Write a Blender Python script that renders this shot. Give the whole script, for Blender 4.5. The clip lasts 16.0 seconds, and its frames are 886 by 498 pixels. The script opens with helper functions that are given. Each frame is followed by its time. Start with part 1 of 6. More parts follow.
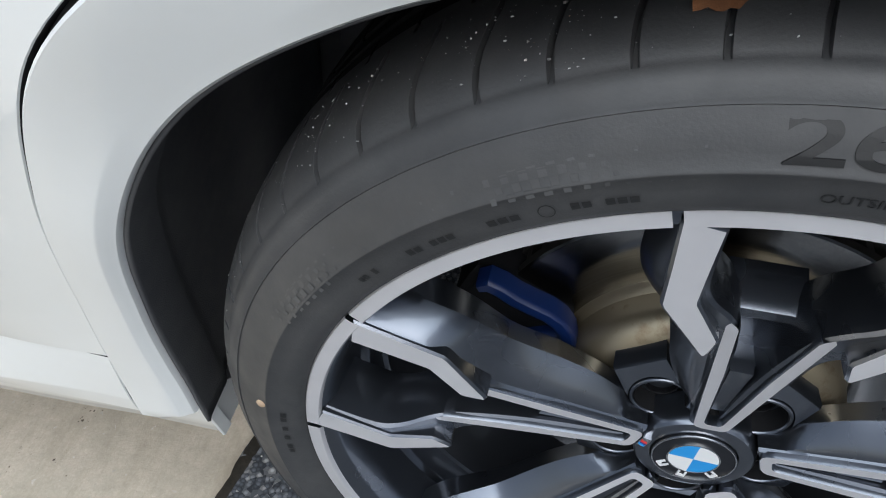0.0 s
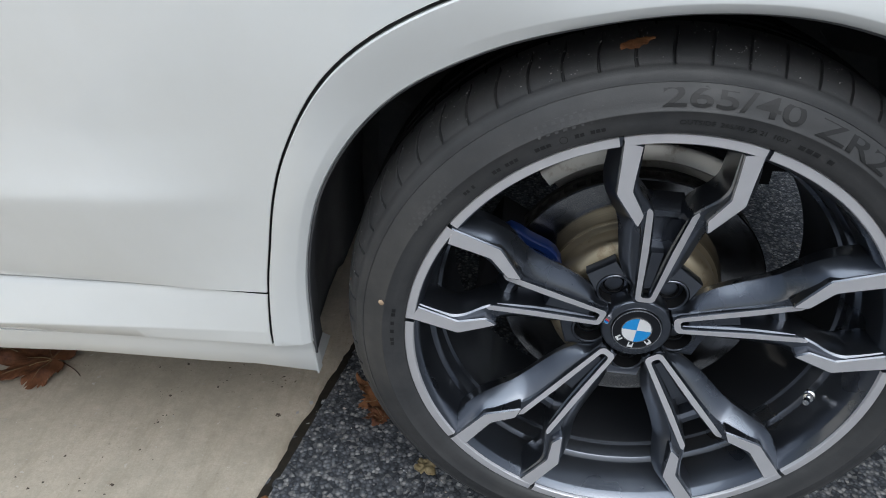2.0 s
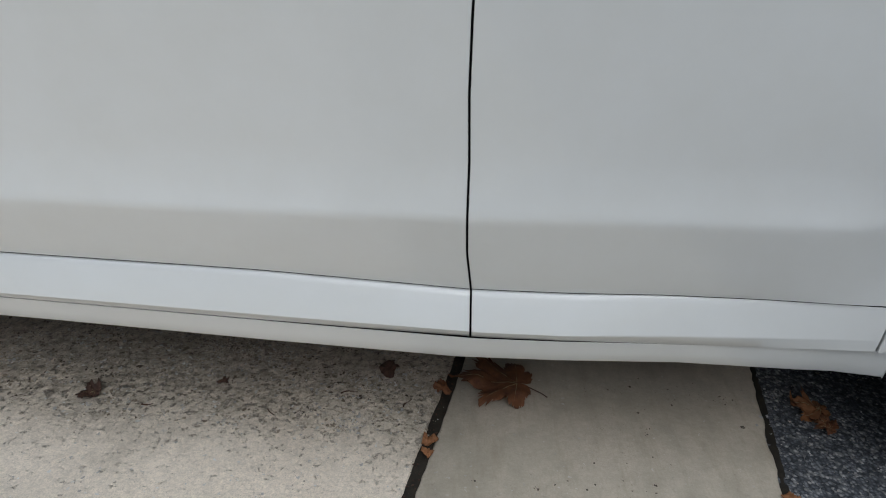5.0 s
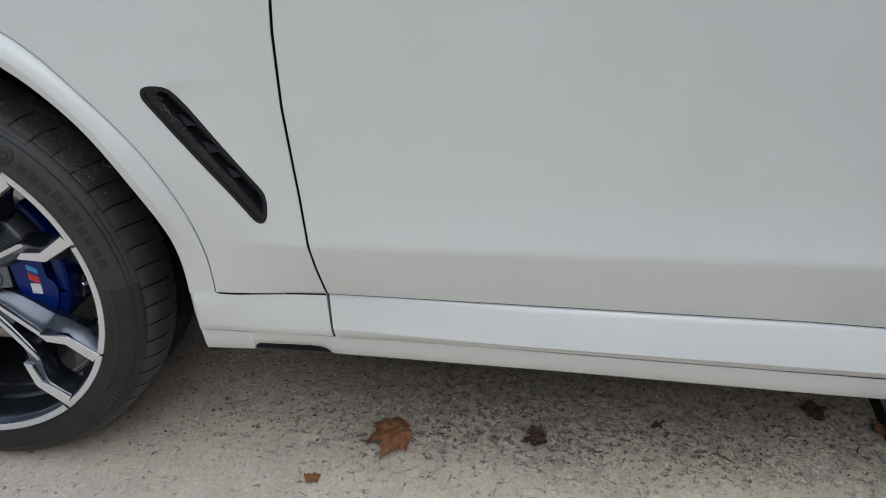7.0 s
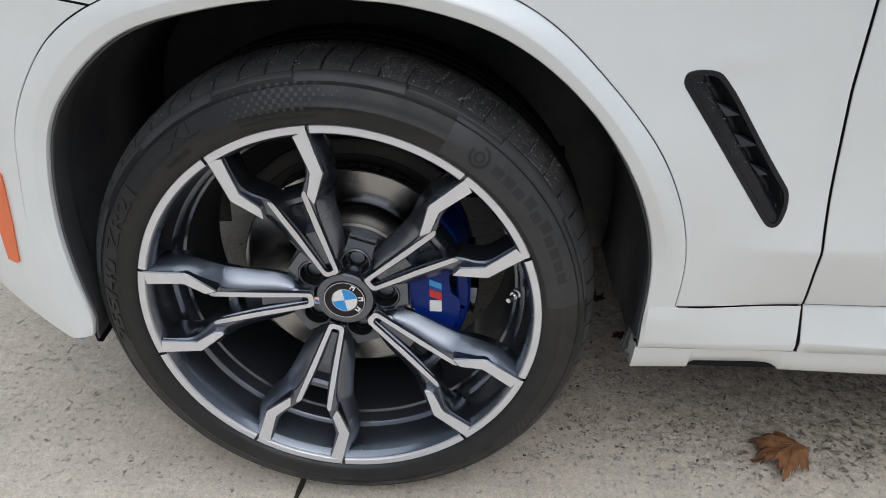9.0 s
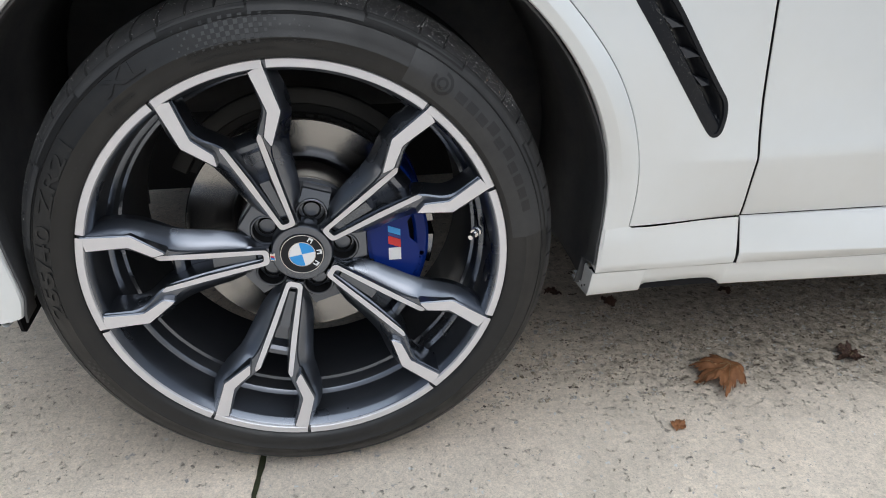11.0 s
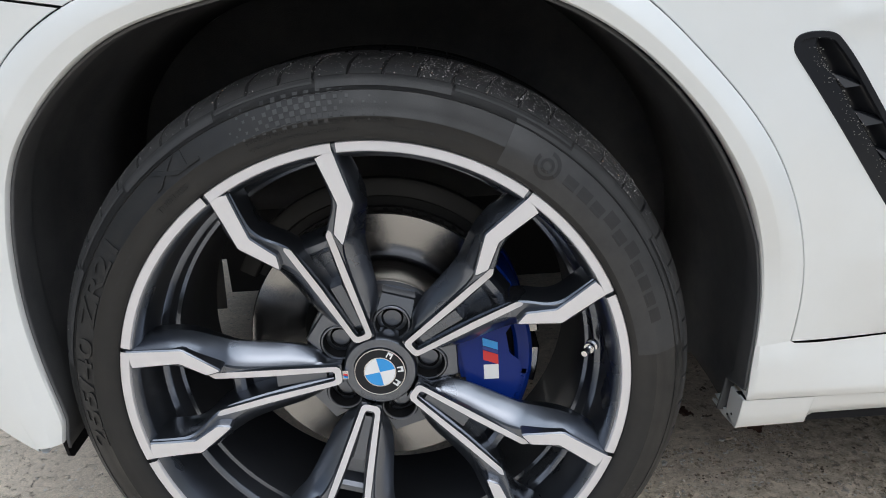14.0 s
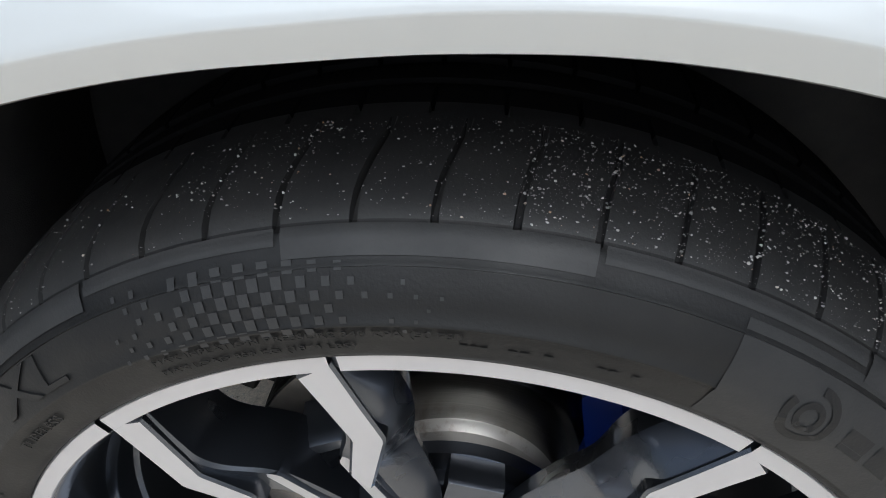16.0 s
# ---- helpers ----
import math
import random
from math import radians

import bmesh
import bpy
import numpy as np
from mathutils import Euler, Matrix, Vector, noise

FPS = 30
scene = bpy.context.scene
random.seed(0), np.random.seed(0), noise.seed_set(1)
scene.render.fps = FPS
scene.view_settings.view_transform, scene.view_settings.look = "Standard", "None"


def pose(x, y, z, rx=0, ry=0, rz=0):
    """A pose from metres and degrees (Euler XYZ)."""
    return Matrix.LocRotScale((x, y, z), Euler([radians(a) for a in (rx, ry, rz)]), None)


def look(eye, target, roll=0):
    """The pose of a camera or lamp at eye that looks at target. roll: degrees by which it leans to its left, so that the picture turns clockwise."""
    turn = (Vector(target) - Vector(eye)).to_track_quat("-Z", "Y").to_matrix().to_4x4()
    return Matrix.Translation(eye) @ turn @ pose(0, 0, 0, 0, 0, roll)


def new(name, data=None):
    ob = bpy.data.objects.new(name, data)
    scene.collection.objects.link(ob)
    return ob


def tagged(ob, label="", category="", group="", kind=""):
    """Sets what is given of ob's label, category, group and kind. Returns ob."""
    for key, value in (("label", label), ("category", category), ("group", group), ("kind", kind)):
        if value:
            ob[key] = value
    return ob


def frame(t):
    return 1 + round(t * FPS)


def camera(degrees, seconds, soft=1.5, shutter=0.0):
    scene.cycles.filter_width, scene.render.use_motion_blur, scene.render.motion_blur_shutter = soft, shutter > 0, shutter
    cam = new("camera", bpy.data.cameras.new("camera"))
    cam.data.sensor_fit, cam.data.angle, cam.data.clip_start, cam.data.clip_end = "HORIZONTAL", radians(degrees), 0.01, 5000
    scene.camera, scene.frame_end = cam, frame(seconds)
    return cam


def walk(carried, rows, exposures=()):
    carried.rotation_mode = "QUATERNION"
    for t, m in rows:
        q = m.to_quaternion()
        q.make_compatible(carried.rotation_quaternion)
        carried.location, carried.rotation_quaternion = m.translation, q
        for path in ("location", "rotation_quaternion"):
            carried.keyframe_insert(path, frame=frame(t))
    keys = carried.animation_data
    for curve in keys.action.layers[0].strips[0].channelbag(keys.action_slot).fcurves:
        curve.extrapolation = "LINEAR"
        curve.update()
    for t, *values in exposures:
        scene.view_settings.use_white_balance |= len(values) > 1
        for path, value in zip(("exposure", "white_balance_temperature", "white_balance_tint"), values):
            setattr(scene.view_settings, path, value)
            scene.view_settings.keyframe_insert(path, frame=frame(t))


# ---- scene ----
EXPOSURES = [(0.0, 0.67, 6000, 7), (0.5, 0.58, 6000, 7), (1.5, 0.42, 6000, 7), (3.0, 0.07, 6000, 7), (3.7, -0.03, 6000, 7), (5.8, -0.41, 5950, 7), (7.0, -0.41, 5950, 7), (7.5, -0.41, 5960, 7), (8.5, -0.18, 5960, 8), (11.0, 0.13, 5980, 8), (13.0, 0.18, 5990, 8), (13.5, 0.12, 5990, 8), (14.0, 0.25, 5970, 8), (15.0, -0.06, 5900, 7), (15.5, -0.21, 5890, 7), (16.0, 0.12, 5900, 7)]
cam = camera(63.27, 16.0, soft=1.0)
PATH = [
    (0, (2.7621, -0.2526, 0.8609), (2.5740, 0.4280, 0.1529), -2.93),
    (0.1, (2.7569, -0.2682, 0.8678), (2.5861, 0.4156, 0.1591), -2.29),
    (0.3, (2.7506, -0.2945, 0.8756), (2.6065, 0.3897, 0.1615), -1.45),
    (0.5, (2.7410, -0.3300, 0.8906), (2.6199, 0.3621, 0.1790), -0.57),
    (0.6, (2.7390, -0.3474, 0.8979), (2.6251, 0.3500, 0.1909), -0.28),
    (0.8, (2.7376, -0.3903, 0.9058), (2.6324, 0.3291, 0.2200), 0.22),
    (1, (2.7348, -0.4218, 0.9160), (2.6409, 0.3168, 0.2484), 0.57),
    (1.1, (2.7370, -0.4419, 0.9218), (2.6381, 0.3176, 0.2807), 0.50),
    (1.3, (2.7338, -0.4936, 0.9306), (2.6348, 0.2926, 0.3230), 0.29),
    (1.5, (2.7362, -0.5424, 0.9301), (2.6345, 0.2655, 0.3495), 0.31),
    (1.6, (2.7341, -0.5704, 0.9336), (2.6386, 0.2473, 0.3662), 0.34),
    (1.8, (2.7214, -0.6220, 0.9334), (2.6331, 0.2002, 0.3715), 0.50),
    (2, (2.6930, -0.6725, 0.9392), (2.6083, 0.1599, 0.3916), 0.82),
    (2.1, (2.6765, -0.6873, 0.9450), (2.5955, 0.1476, 0.4016), 1.02),
    (2.3, (2.6294, -0.7430, 0.9450), (2.5484, 0.1137, 0.4366), 1.43),
    (2.5, (2.5708, -0.7913, 0.9495), (2.4955, 0.0759, 0.4572), 1.55),
    (2.6, (2.5508, -0.8069, 0.9438), (2.4771, 0.0641, 0.4582), 1.69),
    (2.8, (2.5049, -0.8508, 0.9495), (2.4357, 0.0227, 0.4676), 1.94),
    (3, (2.4564, -0.8810, 0.9544), (2.3861, -0.0028, 0.4813), 2.01),
    (3.1, (2.4345, -0.8895, 0.9511), (2.3663, -0.0085, 0.4830), 2.19),
    (3.3, (2.3863, -0.8974, 0.9423), (2.3219, -0.0107, 0.4845), 2.54),
    (3.5, (2.3282, -0.8944, 0.9278), (2.2599, -0.0033, 0.4791), 2.85),
    (3.7, (2.2462, -0.8854, 0.9286), (2.1766, 0.0046, 0.4779), 2.98),
    (5.8, (1.3726, -0.9890, 0.9789), (1.3894, -0.1044, 0.5128), 3.65),
    (6, (1.2874, -0.9537, 0.9809), (1.2989, -0.0687, 0.5154), 3.59),
    (6.1, (1.2475, -0.9440, 0.9812), (1.2574, -0.0586, 0.5168), 3.57),
    (6.3, (1.1760, -0.9380, 0.9766), (1.1639, -0.0498, 0.5177), 2.78),
    (6.5, (1.0877, -0.9305, 0.9728), (1.0562, -0.0434, 0.5123), 1.83),
    (6.6, (1.0505, -0.9302, 0.9761), (1.0137, -0.0444, 0.5138), 1.72),
    (6.8, (0.9681, -0.9374, 0.9804), (0.9177, -0.0515, 0.5195), 1.32),
    (7, (0.8924, -0.9333, 0.9819), (0.8329, -0.0488, 0.5192), 1.20),
    (7.1, (0.8612, -0.9290, 0.9785), (0.7960, -0.0438, 0.5181), 1.07),
    (7.3, (0.7963, -0.9049, 0.9742), (0.7220, -0.0209, 0.5129), 0.88),
    (7.5, (0.7147, -0.8669, 0.9604), (0.6294, 0.0157, 0.4981), 0.55),
    (7.6, (0.6786, -0.8527, 0.9554), (0.5848, 0.0309, 0.4970), 0.35),
    (7.8, (0.5954, -0.8348, 0.9592), (0.4940, 0.0445, 0.4944), 0.15),
    (8, (0.5163, -0.8208, 0.9623), (0.3914, 0.0499, 0.4866), -0.59),
    (8.1, (0.4635, -0.8188, 0.9633), (0.3308, 0.0473, 0.4821), -0.92),
    (8.3, (0.3904, -0.8194, 0.9681), (0.2402, 0.0383, 0.4778), -1.75),
    (8.5, (0.3132, -0.8346, 0.9574), (0.2004, 0.0338, 0.4745), -0.99),
    (8.7, (0.2604, -0.8268, 0.9493), (0.1731, 0.0411, 0.4602), -0.64),
    (10.8, (0.0717, -0.8662, 0.8741), (0.1907, 0.0015, 0.3914), -0.29),
    (11, (0.0768, -0.8708, 0.8387), (0.1958, 0.0073, 0.3754), -0.28),
    (11.1, (0.0802, -0.8734, 0.8169), (0.2002, 0.0098, 0.3661), -0.16),
    (11.3, (0.0820, -0.8746, 0.7693), (0.2057, 0.0187, 0.3442), -0.35),
    (11.5, (0.0936, -0.8703, 0.7209), (0.2157, 0.0616, 0.3795), -0.25),
    (11.6, (0.0945, -0.8682, 0.6986), (0.2194, 0.0726, 0.3871), -0.26),
    (11.8, (0.1092, -0.8745, 0.6487), (0.2285, 0.0797, 0.3788), -0.24),
    (12, (0.1221, -0.8793, 0.6049), (0.2250, 0.0770, 0.3311), -0.52),
    (12.1, (0.1236, -0.8825, 0.5873), (0.2193, 0.0714, 0.3035), -0.55),
    (12.3, (0.1251, -0.8871, 0.5646), (0.2057, 0.0627, 0.2630), -0.92),
    (12.5, (0.1193, -0.8897, 0.5437), (0.1901, 0.0615, 0.2432), -1.27),
    (12.6, (0.1198, -0.8901, 0.5363), (0.1790, 0.0616, 0.2353), -1.50),
    (12.8, (0.1188, -0.8879, 0.5347), (0.1642, 0.0645, 0.2338), -1.81),
    (13, (0.1152, -0.8801, 0.5480), (0.1536, 0.0743, 0.2521), -1.86),
    (13.1, (0.1153, -0.8715, 0.5661), (0.1499, 0.0837, 0.2724), -1.97),
    (13.3, (0.1166, -0.8513, 0.6165), (0.1422, 0.1050, 0.3255), -2.10),
    (13.5, (0.1203, -0.8303, 0.6661), (0.1337, 0.1265, 0.3757), -2.64),
    (13.6, (0.1139, -0.8167, 0.6826), (0.1252, 0.1409, 0.3960), -2.74),
    (13.8, (0.1162, -0.7648, 0.7393), (0.1039, 0.1777, 0.4070), -3.38),
    (14, (0.0998, -0.7079, 0.7791), (0.0803, 0.2342, 0.4444), -3.89),
    (14.1, (0.0886, -0.6804, 0.8005), (0.0690, 0.2590, 0.4586), -4.05),
    (14.3, (0.0747, -0.6090, 0.8336), (0.0448, 0.3285, 0.4875), -4.30),
    (14.5, (0.0620, -0.5481, 0.8619), (0.0334, 0.3860, 0.5062), -4.21),
    (14.6, (0.0610, -0.5220, 0.8607), (0.0307, 0.4148, 0.5137), -4.17),
    (14.8, (0.0719, -0.4548, 0.8864), (0.0339, 0.4689, 0.5067), -4.58),
    (15, (0.0862, -0.3951, 0.8898), (0.0192, 0.5213, 0.4952), -5.35),
    (15.1, (0.0967, -0.3658, 0.8939), (0.0078, 0.5383, 0.4788), -5.96),
    (15.3, (0.1047, -0.3308, 0.8913), (-0.0146, 0.5607, 0.4584), -6.73),
    (15.5, (0.0990, -0.2902, 0.8873), (-0.0327, 0.5789, 0.4105), -7.11),
    (15.8, (0.0860, -0.2482, 0.8810), (-0.0580, 0.5693, 0.3278), -8.08),
    (16, (0.0861, -0.2284, 0.8772), (-0.0648, 0.5620, 0.2835), -8.63),
]
walk(cam, [(t, look(eye, target, roll)) for t, eye, target, roll in PATH], exposures=EXPOSURES)

# ---- world, sun and exposure ----
world = bpy.data.worlds.new("overcast_sky")
scene.world = world
world.use_nodes = True
wn = world.node_tree
wn.nodes.clear()
sky = wn.nodes.new("ShaderNodeTexSky")
sky.sky_type = "NISHITA"
sky.sun_disc = False
sky.sun_elevation = radians(48)
sky.sun_rotation = radians(163)
sky.dust_density = 4.0
grey = wn.nodes.new("ShaderNodeHueSaturation")
grey.inputs["Saturation"].default_value = 0.62
bg = wn.nodes.new("ShaderNodeBackground")
bg.inputs["Strength"].default_value = 0.072
wout = wn.nodes.new("ShaderNodeOutputWorld")
wn.links.new(sky.outputs[0], grey.inputs["Color"])
wn.links.new(grey.outputs[0], bg.inputs["Color"])
wn.links.new(bg.outputs[0], wout.inputs["Surface"])
sun_data = bpy.data.lights.new("sun", "SUN")
sun_data.energy = 2.2
sun_data.angle = radians(90)
sun_data.color = (0.93, 0.97, 1.0)
sun = new("sun", sun_data)
sun.matrix_world = look((0.3, -0.95, 4.9), (0, 0, 0))


# ---- materials ----
def material(name, color, rough=0.5, metal=0.0, coat=0.0, spec=0.5):
    m = bpy.data.materials.new(name)
    m.use_nodes = True
    b = m.node_tree.nodes["Principled BSDF"]
    b.inputs["Base Color"].default_value = (*color, 1)
    b.inputs["Roughness"].default_value = rough
    b.inputs["Metallic"].default_value = metal
    b.inputs["Coat Weight"].default_value = coat
    b.inputs["Coat Roughness"].default_value = 0.035
    b.inputs["Specular IOR Level"].default_value = spec
    return m


class Nodes:
    """Short hand for building a node tree round a Principled shader."""

    def __init__(self, m):
        self.t = m.node_tree
        self.b = self.t.nodes["Principled BSDF"]
        self.co = self.t.nodes.new("ShaderNodeTexCoord").outputs["Object"]

    def link(self, a, b):
        self.t.links.new(a, b)

    def noise(self, scale, detail=4.0, rough=0.6, vec=None):
        n = self.t.nodes.new("ShaderNodeTexNoise")
        n.inputs["Scale"].default_value, n.inputs["Detail"].default_value, n.inputs["Roughness"].default_value = scale, detail, rough
        self.link(vec or self.co, n.inputs["Vector"])
        return n.outputs["Fac"]

    def cells(self, scale, feature="F1", out="Distance", vec=None, rnd=1.0):
        n = self.t.nodes.new("ShaderNodeTexVoronoi")
        n.feature = feature
        n.inputs["Scale"].default_value, n.inputs["Randomness"].default_value = scale, rnd
        self.link(vec or self.co, n.inputs["Vector"])
        return n.outputs[out]

    def ramp(self, fac, stops):
        n = self.t.nodes.new("ShaderNodeValToRGB")
        while len(n.color_ramp.elements) < len(stops):
            n.color_ramp.elements.new(0.5)
        for e, (p, c) in zip(n.color_ramp.elements, stops):
            e.position = p
            e.color = (*c, 1) if isinstance(c, tuple) else (c, c, c, 1)
        self.link(fac, n.inputs["Fac"])
        return n.outputs["Color"]

    def mix(self, fac, a, b, mode="MIX"):
        n = self.t.nodes.new("ShaderNodeMix")
        n.data_type, n.blend_type = "RGBA", mode
        for v, i in ((fac, 0), (a, 6), (b, 7)):
            if isinstance(v, (int, float)):
                n.inputs[i].default_value = v if i == 0 else (v, v, v, 1)
            elif isinstance(v, tuple):
                n.inputs[i].default_value = (*v, 1)
            else:
                self.link(v, n.inputs[i])
        return n.outputs[2]

    def math(self, op, a, b=0.0):
        n = self.t.nodes.new("ShaderNodeMath")
        n.operation = op
        for v, i in ((a, 0), (b, 1)):
            if isinstance(v, (int, float)):
                n.inputs[i].default_value = v
            else:
                self.link(v, n.inputs[i])
        return n.outputs[0]

    def bump(self, height, strength=0.3, distance=0.002, normal=None):
        n = self.t.nodes.new("ShaderNodeBump")
        n.inputs["Strength"].default_value, n.inputs["Distance"].default_value = strength, distance
        self.link(height, n.inputs["Height"])
        if normal:
            self.link(normal, n.inputs["Normal"])
        self.link(n.outputs[0], self.b.inputs["Normal"])
        return n.outputs[0]

    def color(self, c):
        self.link(c, self.b.inputs["Base Color"])

    def rough(self, c):
        self.link(c, self.b.inputs["Roughness"])


def make_paint():
    m = material("white_paint", (0.79, 0.8, 0.77), 0.34, 0.0, 0.9)
    n = Nodes(m)
    dirt = n.ramp(n.noise(7, 6, 0.65), [(0.35, (0.735, 0.75, 0.745)), (0.75, (0.705, 0.715, 0.70))])
    n.color(dirt)
    n.rough(n.ramp(n.noise(16, 5), [(0.3, 0.28), (0.7, 0.42)]))
    return m


def make_rubber(name, dark=1.0, dusty=True):
    m = material(name, (0.03 * dark, 0.031 * dark, 0.033 * dark), 0.62)
    n = Nodes(m)
    base = n.ramp(n.noise(14, 6, 0.7), [(0.3, (0.018 * dark, 0.0185 * dark, 0.0195 * dark)), (0.75, (0.034 * dark, 0.0335 * dark, 0.0335 * dark))])
    if dusty:
        stain = n.ramp(n.noise(5, 5, 0.7), [(0.5, 0.0), (0.8, 0.35)])
        base = n.mix(stain, base, (0.055, 0.05, 0.044))
    n.color(base)
    n.rough(n.ramp(n.noise(22, 5), [(0.3, 0.42), (0.7, 0.6)]))
    n.bump(n.noise(500, 3), 0.25, 0.0006)
    return m


def make_liner():
    m = material("liner_felt", (0.012, 0.012, 0.013), 0.9, spec=0.2)
    n = Nodes(m)
    n.color(n.ramp(n.noise(9, 6, 0.7), [(0.35, (0.08, 0.081, 0.087)), (0.8, (0.14, 0.139, 0.137))]))
    n.bump(n.noise(700, 3), 0.5, 0.001)
    return m


def make_alloy():
    m = material("machined_alloy", (0.66, 0.65, 0.67), 0.46, 0.5, 0.4)
    n = Nodes(m)
    n.color(n.ramp(n.noise(30, 5), [(0.3, (0.69, 0.678, 0.695)), (0.8, (0.75, 0.737, 0.755))]))
    n.rough(n.ramp(n.noise(60, 4), [(0.3, 0.34), (0.7, 0.46)]))
    return m


def make_gunmetal():
    m = material("gunmetal_paint", (0.15, 0.163, 0.19), 0.28, 0.95, 0.7)
    n = Nodes(m)
    n.b.inputs["Coat Roughness"].default_value = 0.03
    n.color(n.ramp(n.noise(18, 4, 0.6), [(0.3, (0.141, 0.154, 0.18)), (0.8, (0.158, 0.171, 0.199))]))
    n.rough(n.ramp(n.noise(9, 3), [(0.3, 0.26), (0.75, 0.31)]))
    return m


def make_steel():
    m = material("brake_steel", (0.5, 0.48, 0.45), 0.3, 1.0)
    n = Nodes(m)
    n.b.inputs["Anisotropic"].default_value = 0.85
    tan = n.t.nodes.new("ShaderNodeTangent")
    tan.direction_type, tan.axis = "RADIAL", "Y"
    n.link(tan.outputs[0], n.b.inputs["Tangent"])
    sep = n.t.nodes.new("ShaderNodeSeparateXYZ")
    n.link(n.co, sep.inputs[0])
    flat = n.t.nodes.new("ShaderNodeCombineXYZ")
    n.link(sep.outputs["X"], flat.inputs["X"])
    n.link(sep.outputs["Z"], flat.inputs["Y"])
    ln = n.t.nodes.new("ShaderNodeVectorMath")
    ln.operation = "LENGTH"
    n.link(flat.outputs[0], ln.inputs[0])
    ring = n.t.nodes.new("ShaderNodeTexNoise")
    ring.noise_dimensions = "1D"
    ring.inputs["Scale"].default_value, ring.inputs["Detail"].default_value = 700, 5
    n.link(ln.outputs["Value"], ring.inputs["W"])
    n.color(n.ramp(ring.outputs["Fac"], [(0.3, (0.31, 0.305, 0.297)), (0.7, (0.375, 0.368, 0.36))]))
    n.rough(n.ramp(n.noise(12, 5), [(0.3, 0.13), (0.75, 0.22)]))
    n.bump(ring.outputs["Fac"], 0.05, 0.0004)
    return m


def make_hat(name="rusty_hat", clean=(0.47, 0.4, 0.28), metal=0.9):
    m = material(name, (0.4, 0.36, 0.3), 0.4, metal)
    n = Nodes(m)
    rust = n.ramp(n.noise(26, 6, 0.7), [(0.56, 0.0), (0.72, 0.7)])
    n.color(n.mix(rust, clean, tuple(c * f for c, f in zip(clean, (0.43, 0.29, 0.21)))))
    n.rough(n.ramp(rust, [(0.0, 0.42), (1.0, 0.75)]))
    n.bump(n.noise(180, 4), 0.2, 0.0008)
    return m


